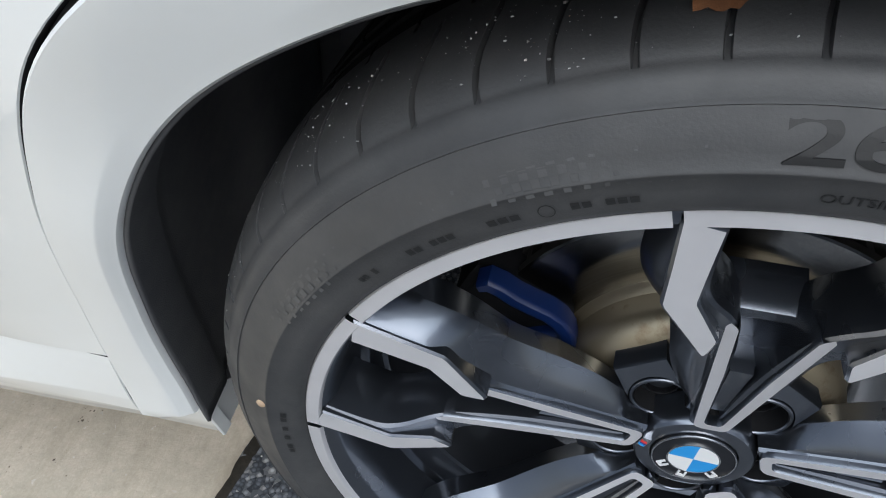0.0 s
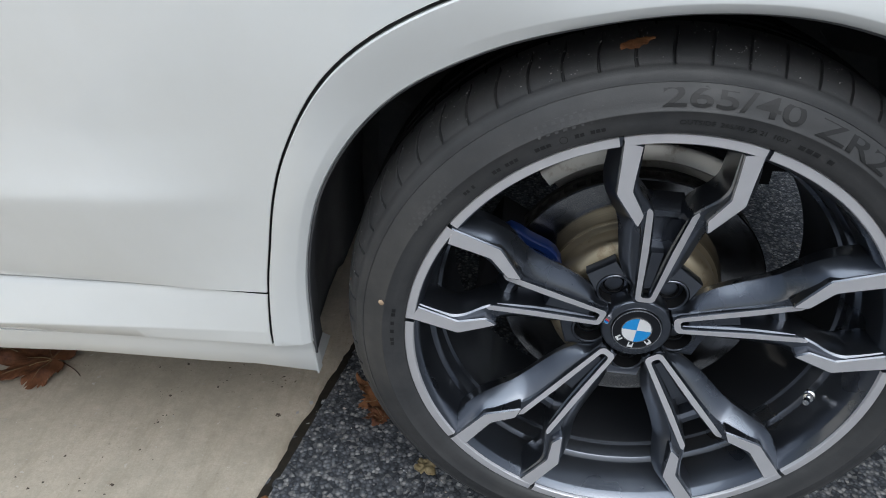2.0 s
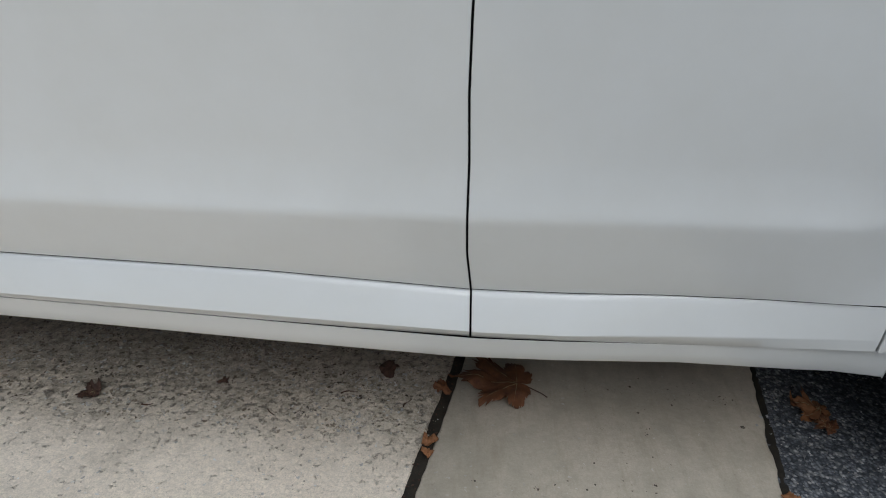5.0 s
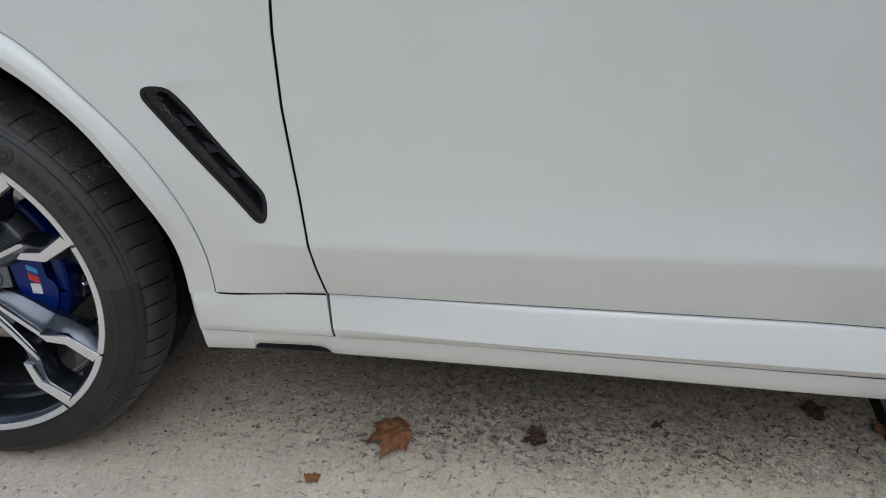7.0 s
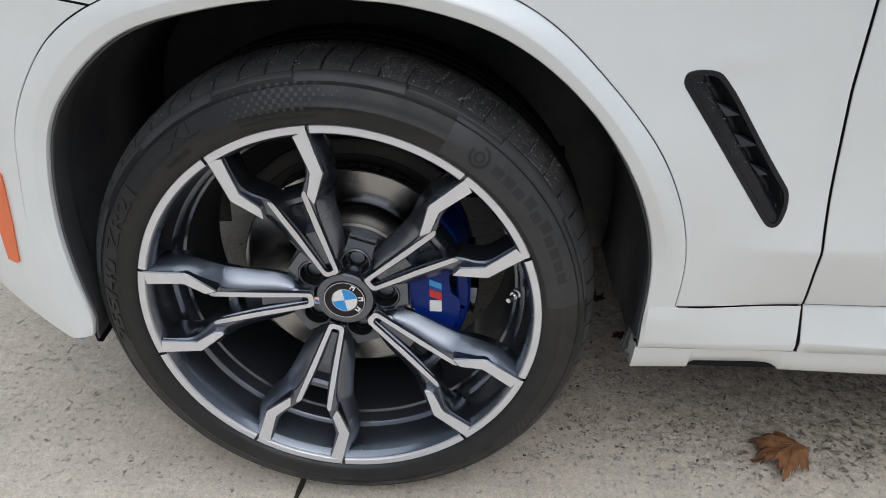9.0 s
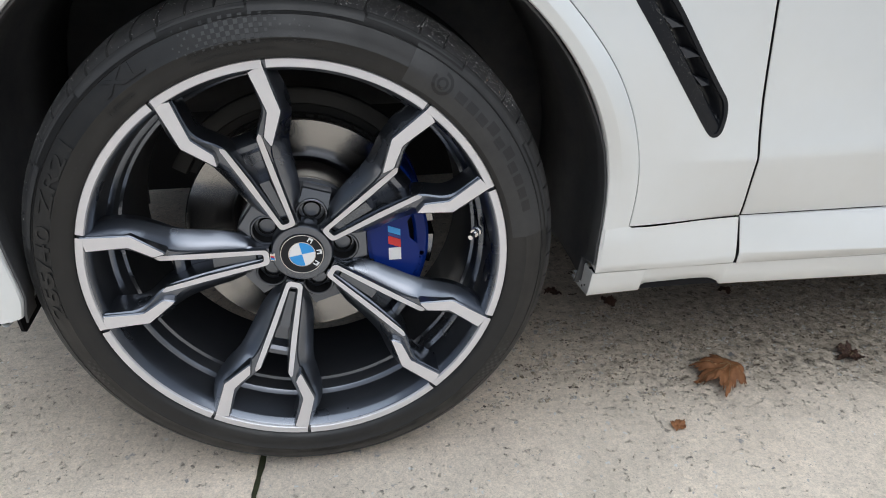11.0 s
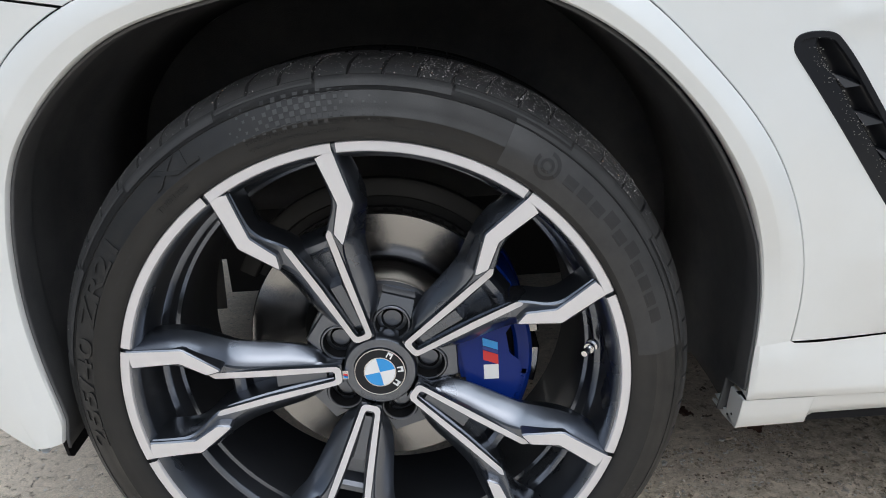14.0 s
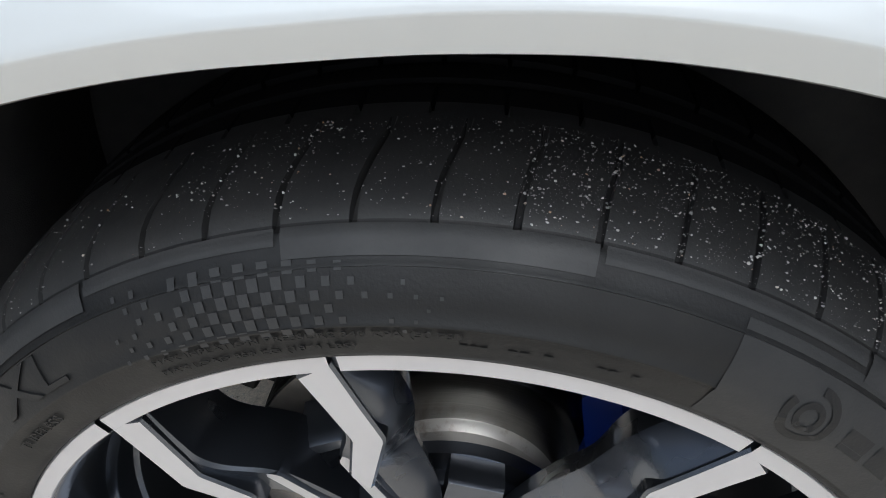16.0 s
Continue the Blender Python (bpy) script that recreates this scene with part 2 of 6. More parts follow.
def make_concrete(name, pitted, tone=1.0):
    m = material(name, (0.45, 0.41, 0.35), 0.9, spec=0.25)
    n = Nodes(m)
    base = n.ramp(n.noise(1.6, 7, 0.68), [(0.3, (0.68, 0.61, 0.53)), (0.52, (0.75, 0.685, 0.605)), (0.75, (0.81, 0.745, 0.67))])
    base = n.mix(1.0, base, n.ramp(n.noise(26, 8, 0.72), [(0.3, 0.88), (0.7, 1.1)]), "MULTIPLY")
    rough = 1.0 if pitted else 0.45
    for scale, low, high in ((110, 0.86, 1.06), (300, 0.86, 1.08)):
        base = n.mix(rough, base, n.mix(1.0, base, n.ramp(n.noise(scale, 5, 0.7), [(0.38, low), (0.6, high)]), "MULTIPLY"))
    base = n.mix(1.0, base, (tone * (1.19 if pitted else 0.93), tone * (1.135 if pitted else 0.895), tone * (1.06 if pitted else 0.815)), "MULTIPLY")
    # olive and brown grime in blotches
    grime = n.ramp(n.noise(3.2, 8, 0.72), [(0.47 if pitted else 0.42, 0.0), (0.72, 0.4 if pitted else 0.8)])
    base = n.mix(grime, base, (0.3, 0.265, 0.2))
    if not pitted:
        # broom streaks and brown drip marks across the slab
        lines = n.t.nodes.new("ShaderNodeMapping")
        lines.inputs["Scale"].default_value = (1.0, 0.16, 1.0)
        n.link(n.co, lines.inputs["Vector"])
        streak = n.ramp(n.noise(34, 7, 0.7, vec=lines.outputs[0]), [(0.5, 0.0), (0.75, 0.5)])
        base = n.mix(streak, base, (0.3, 0.245, 0.17))
    patch = n.ramp(n.noise(6, 4, 0.6), [(0.4, 0.2), (0.62, 1.0)])
    if pitted:
        # ragged soil-stained, eroded drip-line strip; its brown also paints the sill's shade
        sep = n.t.nodes.new("ShaderNodeSeparateXYZ")
        n.link(n.co, sep.inputs[0])
        along = n.math("ADD", sep.outputs["Y"], n.math("MULTIPLY", n.math("SUBTRACT", n.noise(5, 7, 0.7), 0.5), 0.5))
        strip = n.ramp(n.math("ADD", n.math("MULTIPLY", along, 0.5), 0.1), [(0.08, 0.0), (0.2, 1.0), (0.5, 1.0), (0.9, 0.0)])
        strip = n.mix(1.0, strip, n.ramp(sep.outputs["X"], [(0.0, 0.3), (0.4, 0.5), (0.8, 1.0)]), "MULTIPLY")
        patch = n.mix(n.mix(1.0, strip, 0.8, "MULTIPLY"), patch, 1.0)
        soil_shade = n.mix(1.0, strip, n.ramp(n.noise(38, 8, 0.75), [(0.36, 0.15), (0.6, 0.75)]), "MULTIPLY")
        base = n.mix(soil_shade, base, (0.215, 0.178, 0.125))
    # ragged pits: dirt in them, and their shade painted in the same dark colour
    level = n.noise(62, 9, 0.8)
    if pitted:
        level = n.math("ADD", level, n.math("MULTIPLY", strip, 0.06))
    pits = n.mix(1.0, n.ramp(level, [(0.585, 0.0), (0.63, 1.0 if pitted else 0.5)]), patch, "MULTIPLY")
    base = n.mix(n.mix(1.0, pits, 0.8, "MULTIPLY"), base, n.ramp(n.noise(33, 3), [(0.4, (0.1, 0.08, 0.06)), (0.6, (0.19, 0.175, 0.16))]))
    if pitted:
        # pinholes and short dark scratches, sharp-edged, thinly spread over the clean surface
        hole = n.ramp(n.noise(230, 3, 0.6), [(0.655, 0.0), (0.685, 0.75)])
        base = n.mix(n.mix(1.0, hole, n.ramp(n.noise(11, 4, 0.7), [(0.42, 0.15), (0.56, 1.0)]), "MULTIPLY"), base, (0.12, 0.1, 0.08))
    # flush stones: a few blue-grey ones, many small pale chips, with uneven outlines
    shift = n.t.nodes.new("ShaderNodeTexNoise")
    shift.inputs["Scale"].default_value, shift.inputs["Detail"].default_value = 130, 4
    n.link(n.co, shift.inputs["Vector"])
    small = n.t.nodes.new("ShaderNodeVectorMath")
    small.operation = "SCALE"
    small.inputs["Scale"].default_value = 0.016
    n.link(shift.outputs["Color"], small.inputs[0])
    warp = n.t.nodes.new("ShaderNodeVectorMath")
    warp.operation = "ADD"
    n.link(n.co, warp.inputs[0])
    n.link(small.outputs[0], warp.inputs[1])
    bent = warp.outputs[0]
    for scale, rare, colors in ((30, 0.86, [(0.0, (0.17, 0.18, 0.2)), (0.7, (0.3, 0.3, 0.31)), (1.0, (0.5, 0.48, 0.45))]), (95, 0.80, [(0.0, (0.25, 0.24, 0.23)), (0.4, (0.5, 0.49, 0.47)), (1.0, (0.85, 0.84, 0.81))])):
        pick = n.t.nodes.new("ShaderNodeSeparateColor")
        n.link(n.cells(scale, out="Color", vec=bent), pick.inputs[0])
        size = n.math("ADD", n.math("MULTIPLY", n.math("POWER", pick.outputs[2], 2.0), 0.3), 0.06)
        stone = n.ramp(n.math("DIVIDE", n.cells(scale, vec=bent), size), [(0.0, 1.0), (0.7, 1.0), (1.0, 0.0)])
        stone = n.mix(1.0, stone, n.ramp(pick.outputs[0], [(rare, 0.0), (rare + 0.02, 0.8 if pitted else 0.3)]), "MULTIPLY")
        base = n.mix(stone, base, n.ramp(pick.outputs[1], colors))
    n.color(base)
    h = n.mix(0.4, n.noise(130, 7, 0.8), n.noise(40, 7, 0.75))
    h = n.mix(n.mix(1.0, pits, 0.9, "MULTIPLY"), h, 0.0)
    n.bump(h, 1.0 if pitted else 0.4, 0.005 if pitted else 0.0038)
    return m


def make_asphalt():
    m = material("asphalt", (0.06, 0.063, 0.07), 0.85, spec=0.3)
    n = Nodes(m)
    cell = n.cells(150)
    tint = n.cells(150, out="Color")
    sep = n.t.nodes.new("ShaderNodeSeparateColor")
    n.link(tint, sep.inputs[0])
    c = n.ramp(sep.outputs[0], [(0.0, (0.06, 0.065, 0.075)), (0.45, (0.13, 0.138, 0.155)), (0.75, (0.23, 0.237, 0.25)), (0.93, (0.38, 0.37, 0.36)), (1.0, (0.55, 0.54, 0.53))])
    edge = n.ramp(cell, [(0.25, 1.0), (0.55, 0.5)])
    c = n.mix(1.0, c, edge, "MULTIPLY")
    big = n.ramp(n.noise(6, 6, 0.7), [(0.3, 0.75), (0.7, 1.15)])
    n.color(n.mix(1.0, c, big, "MULTIPLY"))
    h = n.mix(0.6, n.ramp(cell, [(0.0, 1.0), (0.6, 0.0)]), sep.outputs[1])
    n.bump(h, 0.8, 0.004)
    return m


def make_leaf(name, a, b):
    m = material(name, a, 0.7, spec=0.3)
    n = Nodes(m)
    n.color(n.mix(n.ramp(n.noise(40, 5, 0.7), [(0.35, 0.0), (0.7, 1.0)]), a, b))
    n.bump(n.noise(120, 4), 0.5, 0.002)
    return m


PAINT = make_paint()
RUBBER = make_rubber("tyre_rubber", 1.9)
LETTER = make_rubber("tyre_lettering", 0.4, False)
PALE_RUBBER = make_rubber("tyre_patch", 1.25, False)
RUBBER_CLEAN = make_rubber("cleaner_tyre_rubber", 0.34)
CHECK_RUBBER = make_rubber("tyre_checker", 1.5, False)
CHECK_DUSTY = make_rubber("dusty_tyre_checker", 2.4, False)
FAINT_LETTER = make_rubber("faint_tyre_lettering", 0.62, False)
SMALL_LETTER = make_rubber("tyre_small_lettering", 0.5, False)
LINER = make_liner()
ALLOY = make_alloy()
GUNMETAL = make_gunmetal()
STEEL = make_steel()
HAT = make_hat()
HAT_DARK = make_hat("dull_steel_hat", (0.78, 0.75, 0.7), 0.55)
TREAD_RUBBER = make_rubber("dusty_tread_rubber", 1.45)
ZINC = make_hat("zinc_shield", (0.62, 0.6, 0.55))
BARREL = material("dark_barrel", (0.04, 0.043, 0.05), 0.4, 0.6, 0.25)
DARK_METAL = material("dull_dark_metal", (0.035, 0.033, 0.03), 0.6, 0.4)
GLOSS_BLACK = material("gloss_black_plastic", (0.012, 0.013, 0.016), 0.33, 0.0, 0.0, 0.3)
BOLT_BLACK = material("black_bolt_coating", (0.006, 0.006, 0.007), 0.45, 0.0, 0.0, 0.15)
DUST = material("pale_dust", (0.3, 0.29, 0.27), 0.9)
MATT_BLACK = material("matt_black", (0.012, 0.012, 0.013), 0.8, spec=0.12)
CALIPER_BLUE = material("caliper_blue", (0.003, 0.02, 0.17), 0.3, 0.0, 0.0, 0.3)
REAR_BLUE = material("dusty_dark_blue", (0.006, 0.018, 0.085), 0.35, 0.0, 0.0, 0.4)
CHROME = material("chrome", (0.75, 0.75, 0.76), 0.18, 1.0)
WHITE = material("badge_white", (0.78, 0.78, 0.78), 0.3, 0.0, 0.5)
LIGHT_BLUE = material("badge_light_blue", (0.03, 0.3, 0.72), 0.3, 0.0, 0.5)
NAVY = material("badge_navy", (0.03, 0.05, 0.25), 0.3)
RED = material("badge_red", (0.6, 0.03, 0.03), 0.3)
ORANGE = material("orange_reflector", (0.75, 0.13, 0.015), 0.25, 0.0, 0.8)
CONCRETE = make_concrete("pitted_concrete", True)
CONCRETE_SMOOTH = make_concrete("smooth_concrete", False, 0.76)
ASPHALT = make_asphalt()
LEAF_RUST = make_leaf("rust_leaf", (0.19, 0.078, 0.034), (0.085, 0.034, 0.018))
LEAF_TAN = make_leaf("tan_leaf", (0.28, 0.125, 0.052), (0.15, 0.062, 0.027))
LEAF_DARK = make_leaf("dark_leaf", (0.09, 0.045, 0.03), (0.04, 0.024, 0.018))
LEAF_PALE = make_leaf("pale_leaf", (0.3, 0.24, 0.13), (0.2, 0.15, 0.08))
SOIL = make_leaf("damp_soil", (0.035, 0.028, 0.02), (0.012, 0.011, 0.009))
MOSS = make_leaf("mossy_filler", (0.045, 0.05, 0.022), (0.015, 0.016, 0.01))


def make_crumbs():
    m = material("debris_crumbs", (0.12, 0.1, 0.08), 0.9, spec=0.2)
    n = Nodes(m)
    isl = n.t.nodes.new("ShaderNodeNewGeometry").outputs["Random Per Island"]
    n.color(n.ramp(isl, [(0.0, (0.15, 0.12, 0.09)), (0.12, (0.28, 0.23, 0.17)), (0.5, (0.44, 0.385, 0.31)), (0.8, (0.36, 0.345, 0.325)), (1.0, (0.6, 0.57, 0.52))]))
    return m


CRUMBS = make_crumbs()
CRUMBS_DARK = make_leaf("dark_crumbs", (0.13, 0.1, 0.075), (0.05, 0.04, 0.03))


def make_pale_grit():
    m = material("pale_grit", (0.5, 0.49, 0.47), 0.8)
    n = Nodes(m)
    isl = n.t.nodes.new("ShaderNodeNewGeometry").outputs["Random Per Island"]
    n.color(n.ramp(isl, [(0.0, (0.16, 0.155, 0.15)), (0.45, (0.34, 0.335, 0.33)), (0.8, (0.6, 0.59, 0.58)), (0.92, (0.75, 0.74, 0.73)), (1.0, (0.45, 0.27, 0.14))]))
    return m


PALE_GRIT = make_pale_grit()
CRUMBS_PALE = make_leaf("tan_stone", (0.5, 0.38, 0.26), (0.38, 0.27, 0.18))


# ---- building helpers ----
def finish(bm, name, mats, parent=None, angle=35):
    me = bpy.data.meshes.new(name)
    bmesh.ops.recalc_face_normals(bm, faces=bm.faces)
    bm.to_mesh(me)
    bm.free()
    for m in mats if isinstance(mats, (list, tuple)) else [mats]:
        me.materials.append(m)
    for p in me.polygons:
        p.use_smooth = True
    me.set_sharp_from_angle(angle=radians(angle))
    ob = new(name, me)
    if parent:
        ob.parent = parent
    return ob


def part(name, bm, mats, parent, label="", angle=35):
    ob = finish(bm, name, mats, parent, angle)
    if label:
        ob["label"] = label
    return ob


def sheet(bm, rows, loop=False, mat=0, drop=None):
    """Quads over a grid of points; drop(centre) leaves a face out."""
    vs = [[bm.verts.new(p) for p in row] for row in rows]
    n = len(rows[0])
    for a, b in zip(vs, vs[1:]):
        for i in range(n if loop else n - 1):
            j = (i + 1) % n
            if drop:
                c = (a[i].co + b[j].co) / 2
                if drop(c):
                    continue
            f = bm.faces.new((a[i], a[j], b[j], b[i]))
            f.material_index = mat
    return vs


def hemmed(rows, deep=0.014, soft=0.0012):
    """The grid with its four edges rolled inward (+y), as pressed sheet metal has them."""
    rows = [[Vector(p) for p in r] for r in rows]

    def edge(p, q):
        d = p - q
        d.y = 0
        d = d.normalized() * soft if d.length else d
        return [p + d * 0.7 + Vector((0, soft, 0)), p + d + Vector((0, deep, 0))]

    wide = []
    for r in rows:
        a, b = edge(r[0], r[1]), edge(r[-1], r[-2])
        wide.append([a[1], a[0], *r, b[0], b[1]])
    top = [edge(p, q) for p, q in zip(wide[0], wide[1])]
    bot = [edge(p, q) for p, q in zip(wide[-1], wide[-2])]
    return [[t[1] for t in top], [t[0] for t in top], *wide, [t[0] for t in bot], [t[1] for t in bot]]


def prism(bm, front, back, mat=0, side=None, cap_back=True):
    """A solid between two outlines with as many points."""
    a = [bm.verts.new(p) for p in front]
    b = [bm.verts.new(p) for p in back]
    bm.faces.new(a).material_index = mat
    if cap_back:
        bm.faces.new(b[::-1]).material_index = mat if side is None else side
    n = len(a)
    for i in range(n):
        bm.faces.new((a[i], b[i], b[(i + 1) % n], a[(i + 1) % n])).material_index = mat if side is None else side


def box(bm, lo, hi, mat=0):
    (x0, y0, z0), (x1, y1, z1) = lo, hi
    prism(bm, [(x0, y0, z0), (x1, y0, z0), (x1, y0, z1), (x0, y0, z1)], [(x0, y1, z0), (x1, y1, z0), (x1, y1, z1), (x0, y1, z1)], mat)


def panel(bm, rows):
    """A sheet-metal panel: painted face, gap shade coloured black inside its rolled edges."""
    rows = hemmed(rows)
    vs = [[bm.verts.new(p) for p in row] for row in rows]
    n, k = len(rows), len(rows[0])
    for i in range(n - 1):
        for j in range(k - 1):
            f = bm.faces.new((vs[i][j], vs[i][j + 1], vs[i + 1][j + 1], vs[i + 1][j]))
            f.material_index = 1 if i in (0, 1, n - 2) or j in (0, k - 2) else 0


def polar(r, a, y):
    return Vector((r * math.cos(radians(a)), y, r * math.sin(radians(a))))


def lathe(bm, profile, steps=120, a0=0.0, a1=360.0, mat=0):
    full = abs(a1 - a0) >= 360
    angles = [a0 + (a1 - a0) * i / steps for i in range(steps if full else steps + 1)]
    return sheet(bm, [[polar(r, a, y) for a in angles] for r, y in profile], loop=full, mat=mat)


def smooth01(t):
    t = min(max(t, 0.0), 1.0)
    return t * t * (3 - 2 * t)


def table(v, pairs):
    return float(np.interp(v, [p[0] for p in pairs], [p[1] for p in pairs]))

# ---- ground ----
FRONT, REAR = (0.0, 0.362), (2.864, 0.366)   # wheel centres: x, z


def line_x(y, x0, slope):
    return x0 + slope * y


JOINTS = {"a": (-0.1, 0.1), "b": (1.671, 0.2), "edge": (2.335, 0.178)}

bm = bmesh.new()
s = 400.0
bm.faces.new([bm.verts.new(p) for p in ((-s, -s, -0.006), (s, -s, -0.006), (s, s, -0.006), (-s, s, -0.006))])
ground = tagged(finish(bm, "ground", ASPHALT), "dark grey asphalt with pale aggregate stones", "asphalt", kind="structure")


def slab(name, left, right, mat, label, rough_right=False):
    """A concrete slab between two lines across the drive, with worn arrises."""
    ys = [-7, -3, -1.5] + [-1 + 0.02 * i for i in range(101)] + [1.5, 3, 5]
    rng = random.Random(5)
    bm = bmesh.new()
    rows = []
    for y in ys:
        near = abs(y) <= 1.01
        jl = rng.uniform(-0.0015, 0.0015) if near else 0
        jr = (noise.noise((y * 9, 3.1, 0)) * 0.008 + rng.uniform(-0.003, 0.003)) if rough_right else rng.uniform(-0.0015, 0.0015)
        xl, xr = left(y) + jl, right(y) + jr
        r = 0.005 + (0.004 if rough_right else 0)
        rows.append([(xl, y, -0.06), (xl, y, -0.004), (xl + 0.004, y, 0.0), (xl + 0.3 * (xr - xl), y, 0), (xl + 0.7 * (xr - xl), y, 0), (xr - r, y, 0.0), (xr, y, -r * 0.8), (xr, y, -0.06)])
    sheet(bm, rows)
    return tagged(finish(bm, name, mat, angle=60), label, "concrete slab", "driveway slabs", "structure")


GAP_A, GAP_B = 0.0045, 0.0115
slab("driveway_front", lambda y: -9.0, lambda y: line_x(y, *JOINTS["a"]) - GAP_A, CONCRETE, "pale weathered concrete driveway slab with exposed grit")
slab("driveway_middle", lambda y: line_x(y, *JOINTS["a"]) + GAP_A, lambda y: line_x(y, *JOINTS["b"]) - GAP_B, CONCRETE, "pale pitted concrete driveway slab with exposed grit")
slab("driveway_rear", lambda y: line_x(y, *JOINTS["b"]) + GAP_B, lambda y: line_x(y, *JOINTS["edge"]), CONCRETE_SMOOTH, "smoother grey-beige concrete slab with a broken edge", True)


def joint_filler(name, x0, slope, half, mat, label, depth):
    bm = bmesh.new()
    rng = random.Random(3)
    rows = []
    for i in range(240):
        y = -1.2 + i * 0.01
        c = line_x(y, x0, slope)
        h = -depth + rng.uniform(-0.001, 0.001)
        rows.append([(c - half - 0.002, y, h - 0.001), (c - half * 0.3, y, h + rng.uniform(-0.001, 0.0015)), (c + half * 0.4, y, h + rng.uniform(-0.001, 0.0015)), (c + half + 0.002, y, h - 0.001)])
    sheet(bm, rows)
    return tagged(finish(bm, name, mat), label, "joint filler", kind="structure")


joint_filler("trim_joint_front", *JOINTS["a"], GAP_A, MOSS, "dark mossy filler in a narrow slab joint", 0.0035)
joint_filler("trim_joint_rear", *JOINTS["b"], GAP_B, SOIL, "dark soil in a wide slab joint", 0.0035)
joint_filler("trim_joint_edge", JOINTS["edge"][0] + 0.004, JOINTS["edge"][1], 0.007, SOIL, "black dirt along the concrete edge", 0.005)

# ---- car: measured curves of the side ----
car = tagged(new("car"), "white parked SUV with flared arches and two-tone alloy wheels", "car")
ARCH_F_OUT = [(0, 0.468, 0.021), (2.6, 0.4685, 0.018), (15, 0.48, 0.0), (30, 0.486, -0.019), (45, 0.486, -0.024), (60, 0.494, -0.021), (75, 0.485, -0.017), (90, 0.474, -0.016), (105, 0.478, -0.015), (120, 0.494, -0.014), (128, 0.497, -0.011), (135, 0.489, -0.011), (144, 0.475, -0.006), (152.6, 0.454, 0.0), (162, 0.435, 0.0), (171, 0.42, 0.0), (180, 0.412, 0.002), (188, 0.405, 0.006)]
ARCH_F_IN = [(-9, 0.433, 0.03), (0, 0.427, 0.016), (15, 0.436, 0.0), (30, 0.444, -0.028), (45, 0.451, -0.032), (60, 0.454, -0.033), (75, 0.4458, -0.034), (82, 0.4408, -0.033), (90, 0.4372, -0.031), (105, 0.44, -0.025), (120, 0.452, -0.016), (135, 0.446, -0.01), (141, 0.439, -0.006), (147, 0.425, -0.004), (157.5, 0.4, -0.002), (170.6, 0.375, 0.0), (182.4, 0.364, 0.004), (188, 0.375, 0.006)]
ARCH_R_OUT = [(0, 0.458, 0.017), (20, 0.465, 0.0), (45, 0.478, -0.018), (60, 0.466, -0.012), (75, 0.458, -0.008), (90, 0.449, -0.006), (105, 0.453, -0.011), (120, 0.471, -0.018), (135, 0.484, -0.022), (150, 0.473, -0.005), (165, 0.4585, 0.010), (174, 0.4585, 0.017), (180, 0.461, 0.020), (186, 0.4655, 0.0215), (190, 0.469, 0.023)]
ARCH_R_IN = [(0, 0.412, 0.018), (45, 0.426, 0.0), (60, 0.422, -0.01), (75, 0.413, -0.014), (90, 0.404, -0.015), (105, 0.402, -0.012), (120, 0.411, -0.004), (135, 0.425, -0.004), (150, 0.424, -0.002), (165, 0.415, 0.014), (180, 0.412, 0.026), (190, 0.418, 0.029)]


def arch(rows, a):
    t = [r[0] for r in rows]
    # a smooth curve through the rows
    k = min(max(np.searchsorted(t, a) - 1, 0), len(t) - 2)
    out = []
    for c in (1, 2):
        v = [r[c] for r in rows]

        def slope(i):
            if i <= 0 or i >= len(t) - 1:
                j = min(max(i, 1), len(t) - 1)
                return (v[j] - v[j - 1]) / (t[j] - t[j - 1])
            return (v[i + 1] - v[i - 1]) / (t[i + 1] - t[i - 1])
        h = t[k + 1] - t[k]
        q = min(max((a - t[k]) / h, 0.0), 1.0)
        out.append((2 * q**3 - 3 * q * q + 1) * v[k] + (q**3 - 2 * q * q + q) * h * slope(k) + (3 * q * q - 2 * q**3) * v[k + 1] + (q**3 - q * q) * h * slope(k + 1))
    return out


def front_gap(z):
    return table(z, [(0.30, 0.653), (0.385, 0.645), (0.45, 0.635), (0.53, 0.626), (0.6, 0.619), (0.7, 0.610), (0.8, 0.608), (0.9, 0.613), (1.05, 0.63)])


def rear_gap(z):
    return table(z, [(0.28, 1.748), (0.366, 1.743), (0.45, 1.731), (0.515, 1.727), (0.6, 1.724), (0.7, 1.717), (0.8, 1.714), (0.9, 1.713), (1.05, 1.716)])


def door_low(x):
    return table(x, [(0.43, 0.384), (0.64, 0.386), (1.4, 0.381), (1.742, 0.3665), (1.9, 0.3735), (2.05, 0.384), (2.2, 0.3925), (2.45, 0.402)])


def low_y(x):
    return table(x, [(0.43, 0.024), (0.64, 0.031), (1.4, 0.036), (1.742, 0.044), (2.05, 0.036), (2.3, 0.022), (2.45, 0.013)])


def seam_z(x):
    return table(x, [(0.42, 0.304), (0.65, 0.3045), (0.95, 0.3), (1.28, 0.291), (1.53, 0.2845), (1.76, 0.28), (1.9, 0.285), (2.1, 0.2965), (2.26, 0.3055), (2.45, 0.316)])


def skirt_z(x):
    return -0.003 + table(x, [(0.42, 0.257), (0.509, 0.26), (0.512, 0.269), (0.518, 0.2725), (0.6, 0.2745), (0.622, 0.2735), (0.632, 0.2705), (0.639, 0.266), (0.644, 0.2604), (1.03, 0.2515), (1.42, 0.239), (1.73, 0.2315), (1.9, 0.2375), (2.1, 0.25), (2.36, 0.2525), (2.45, 0.2455)])


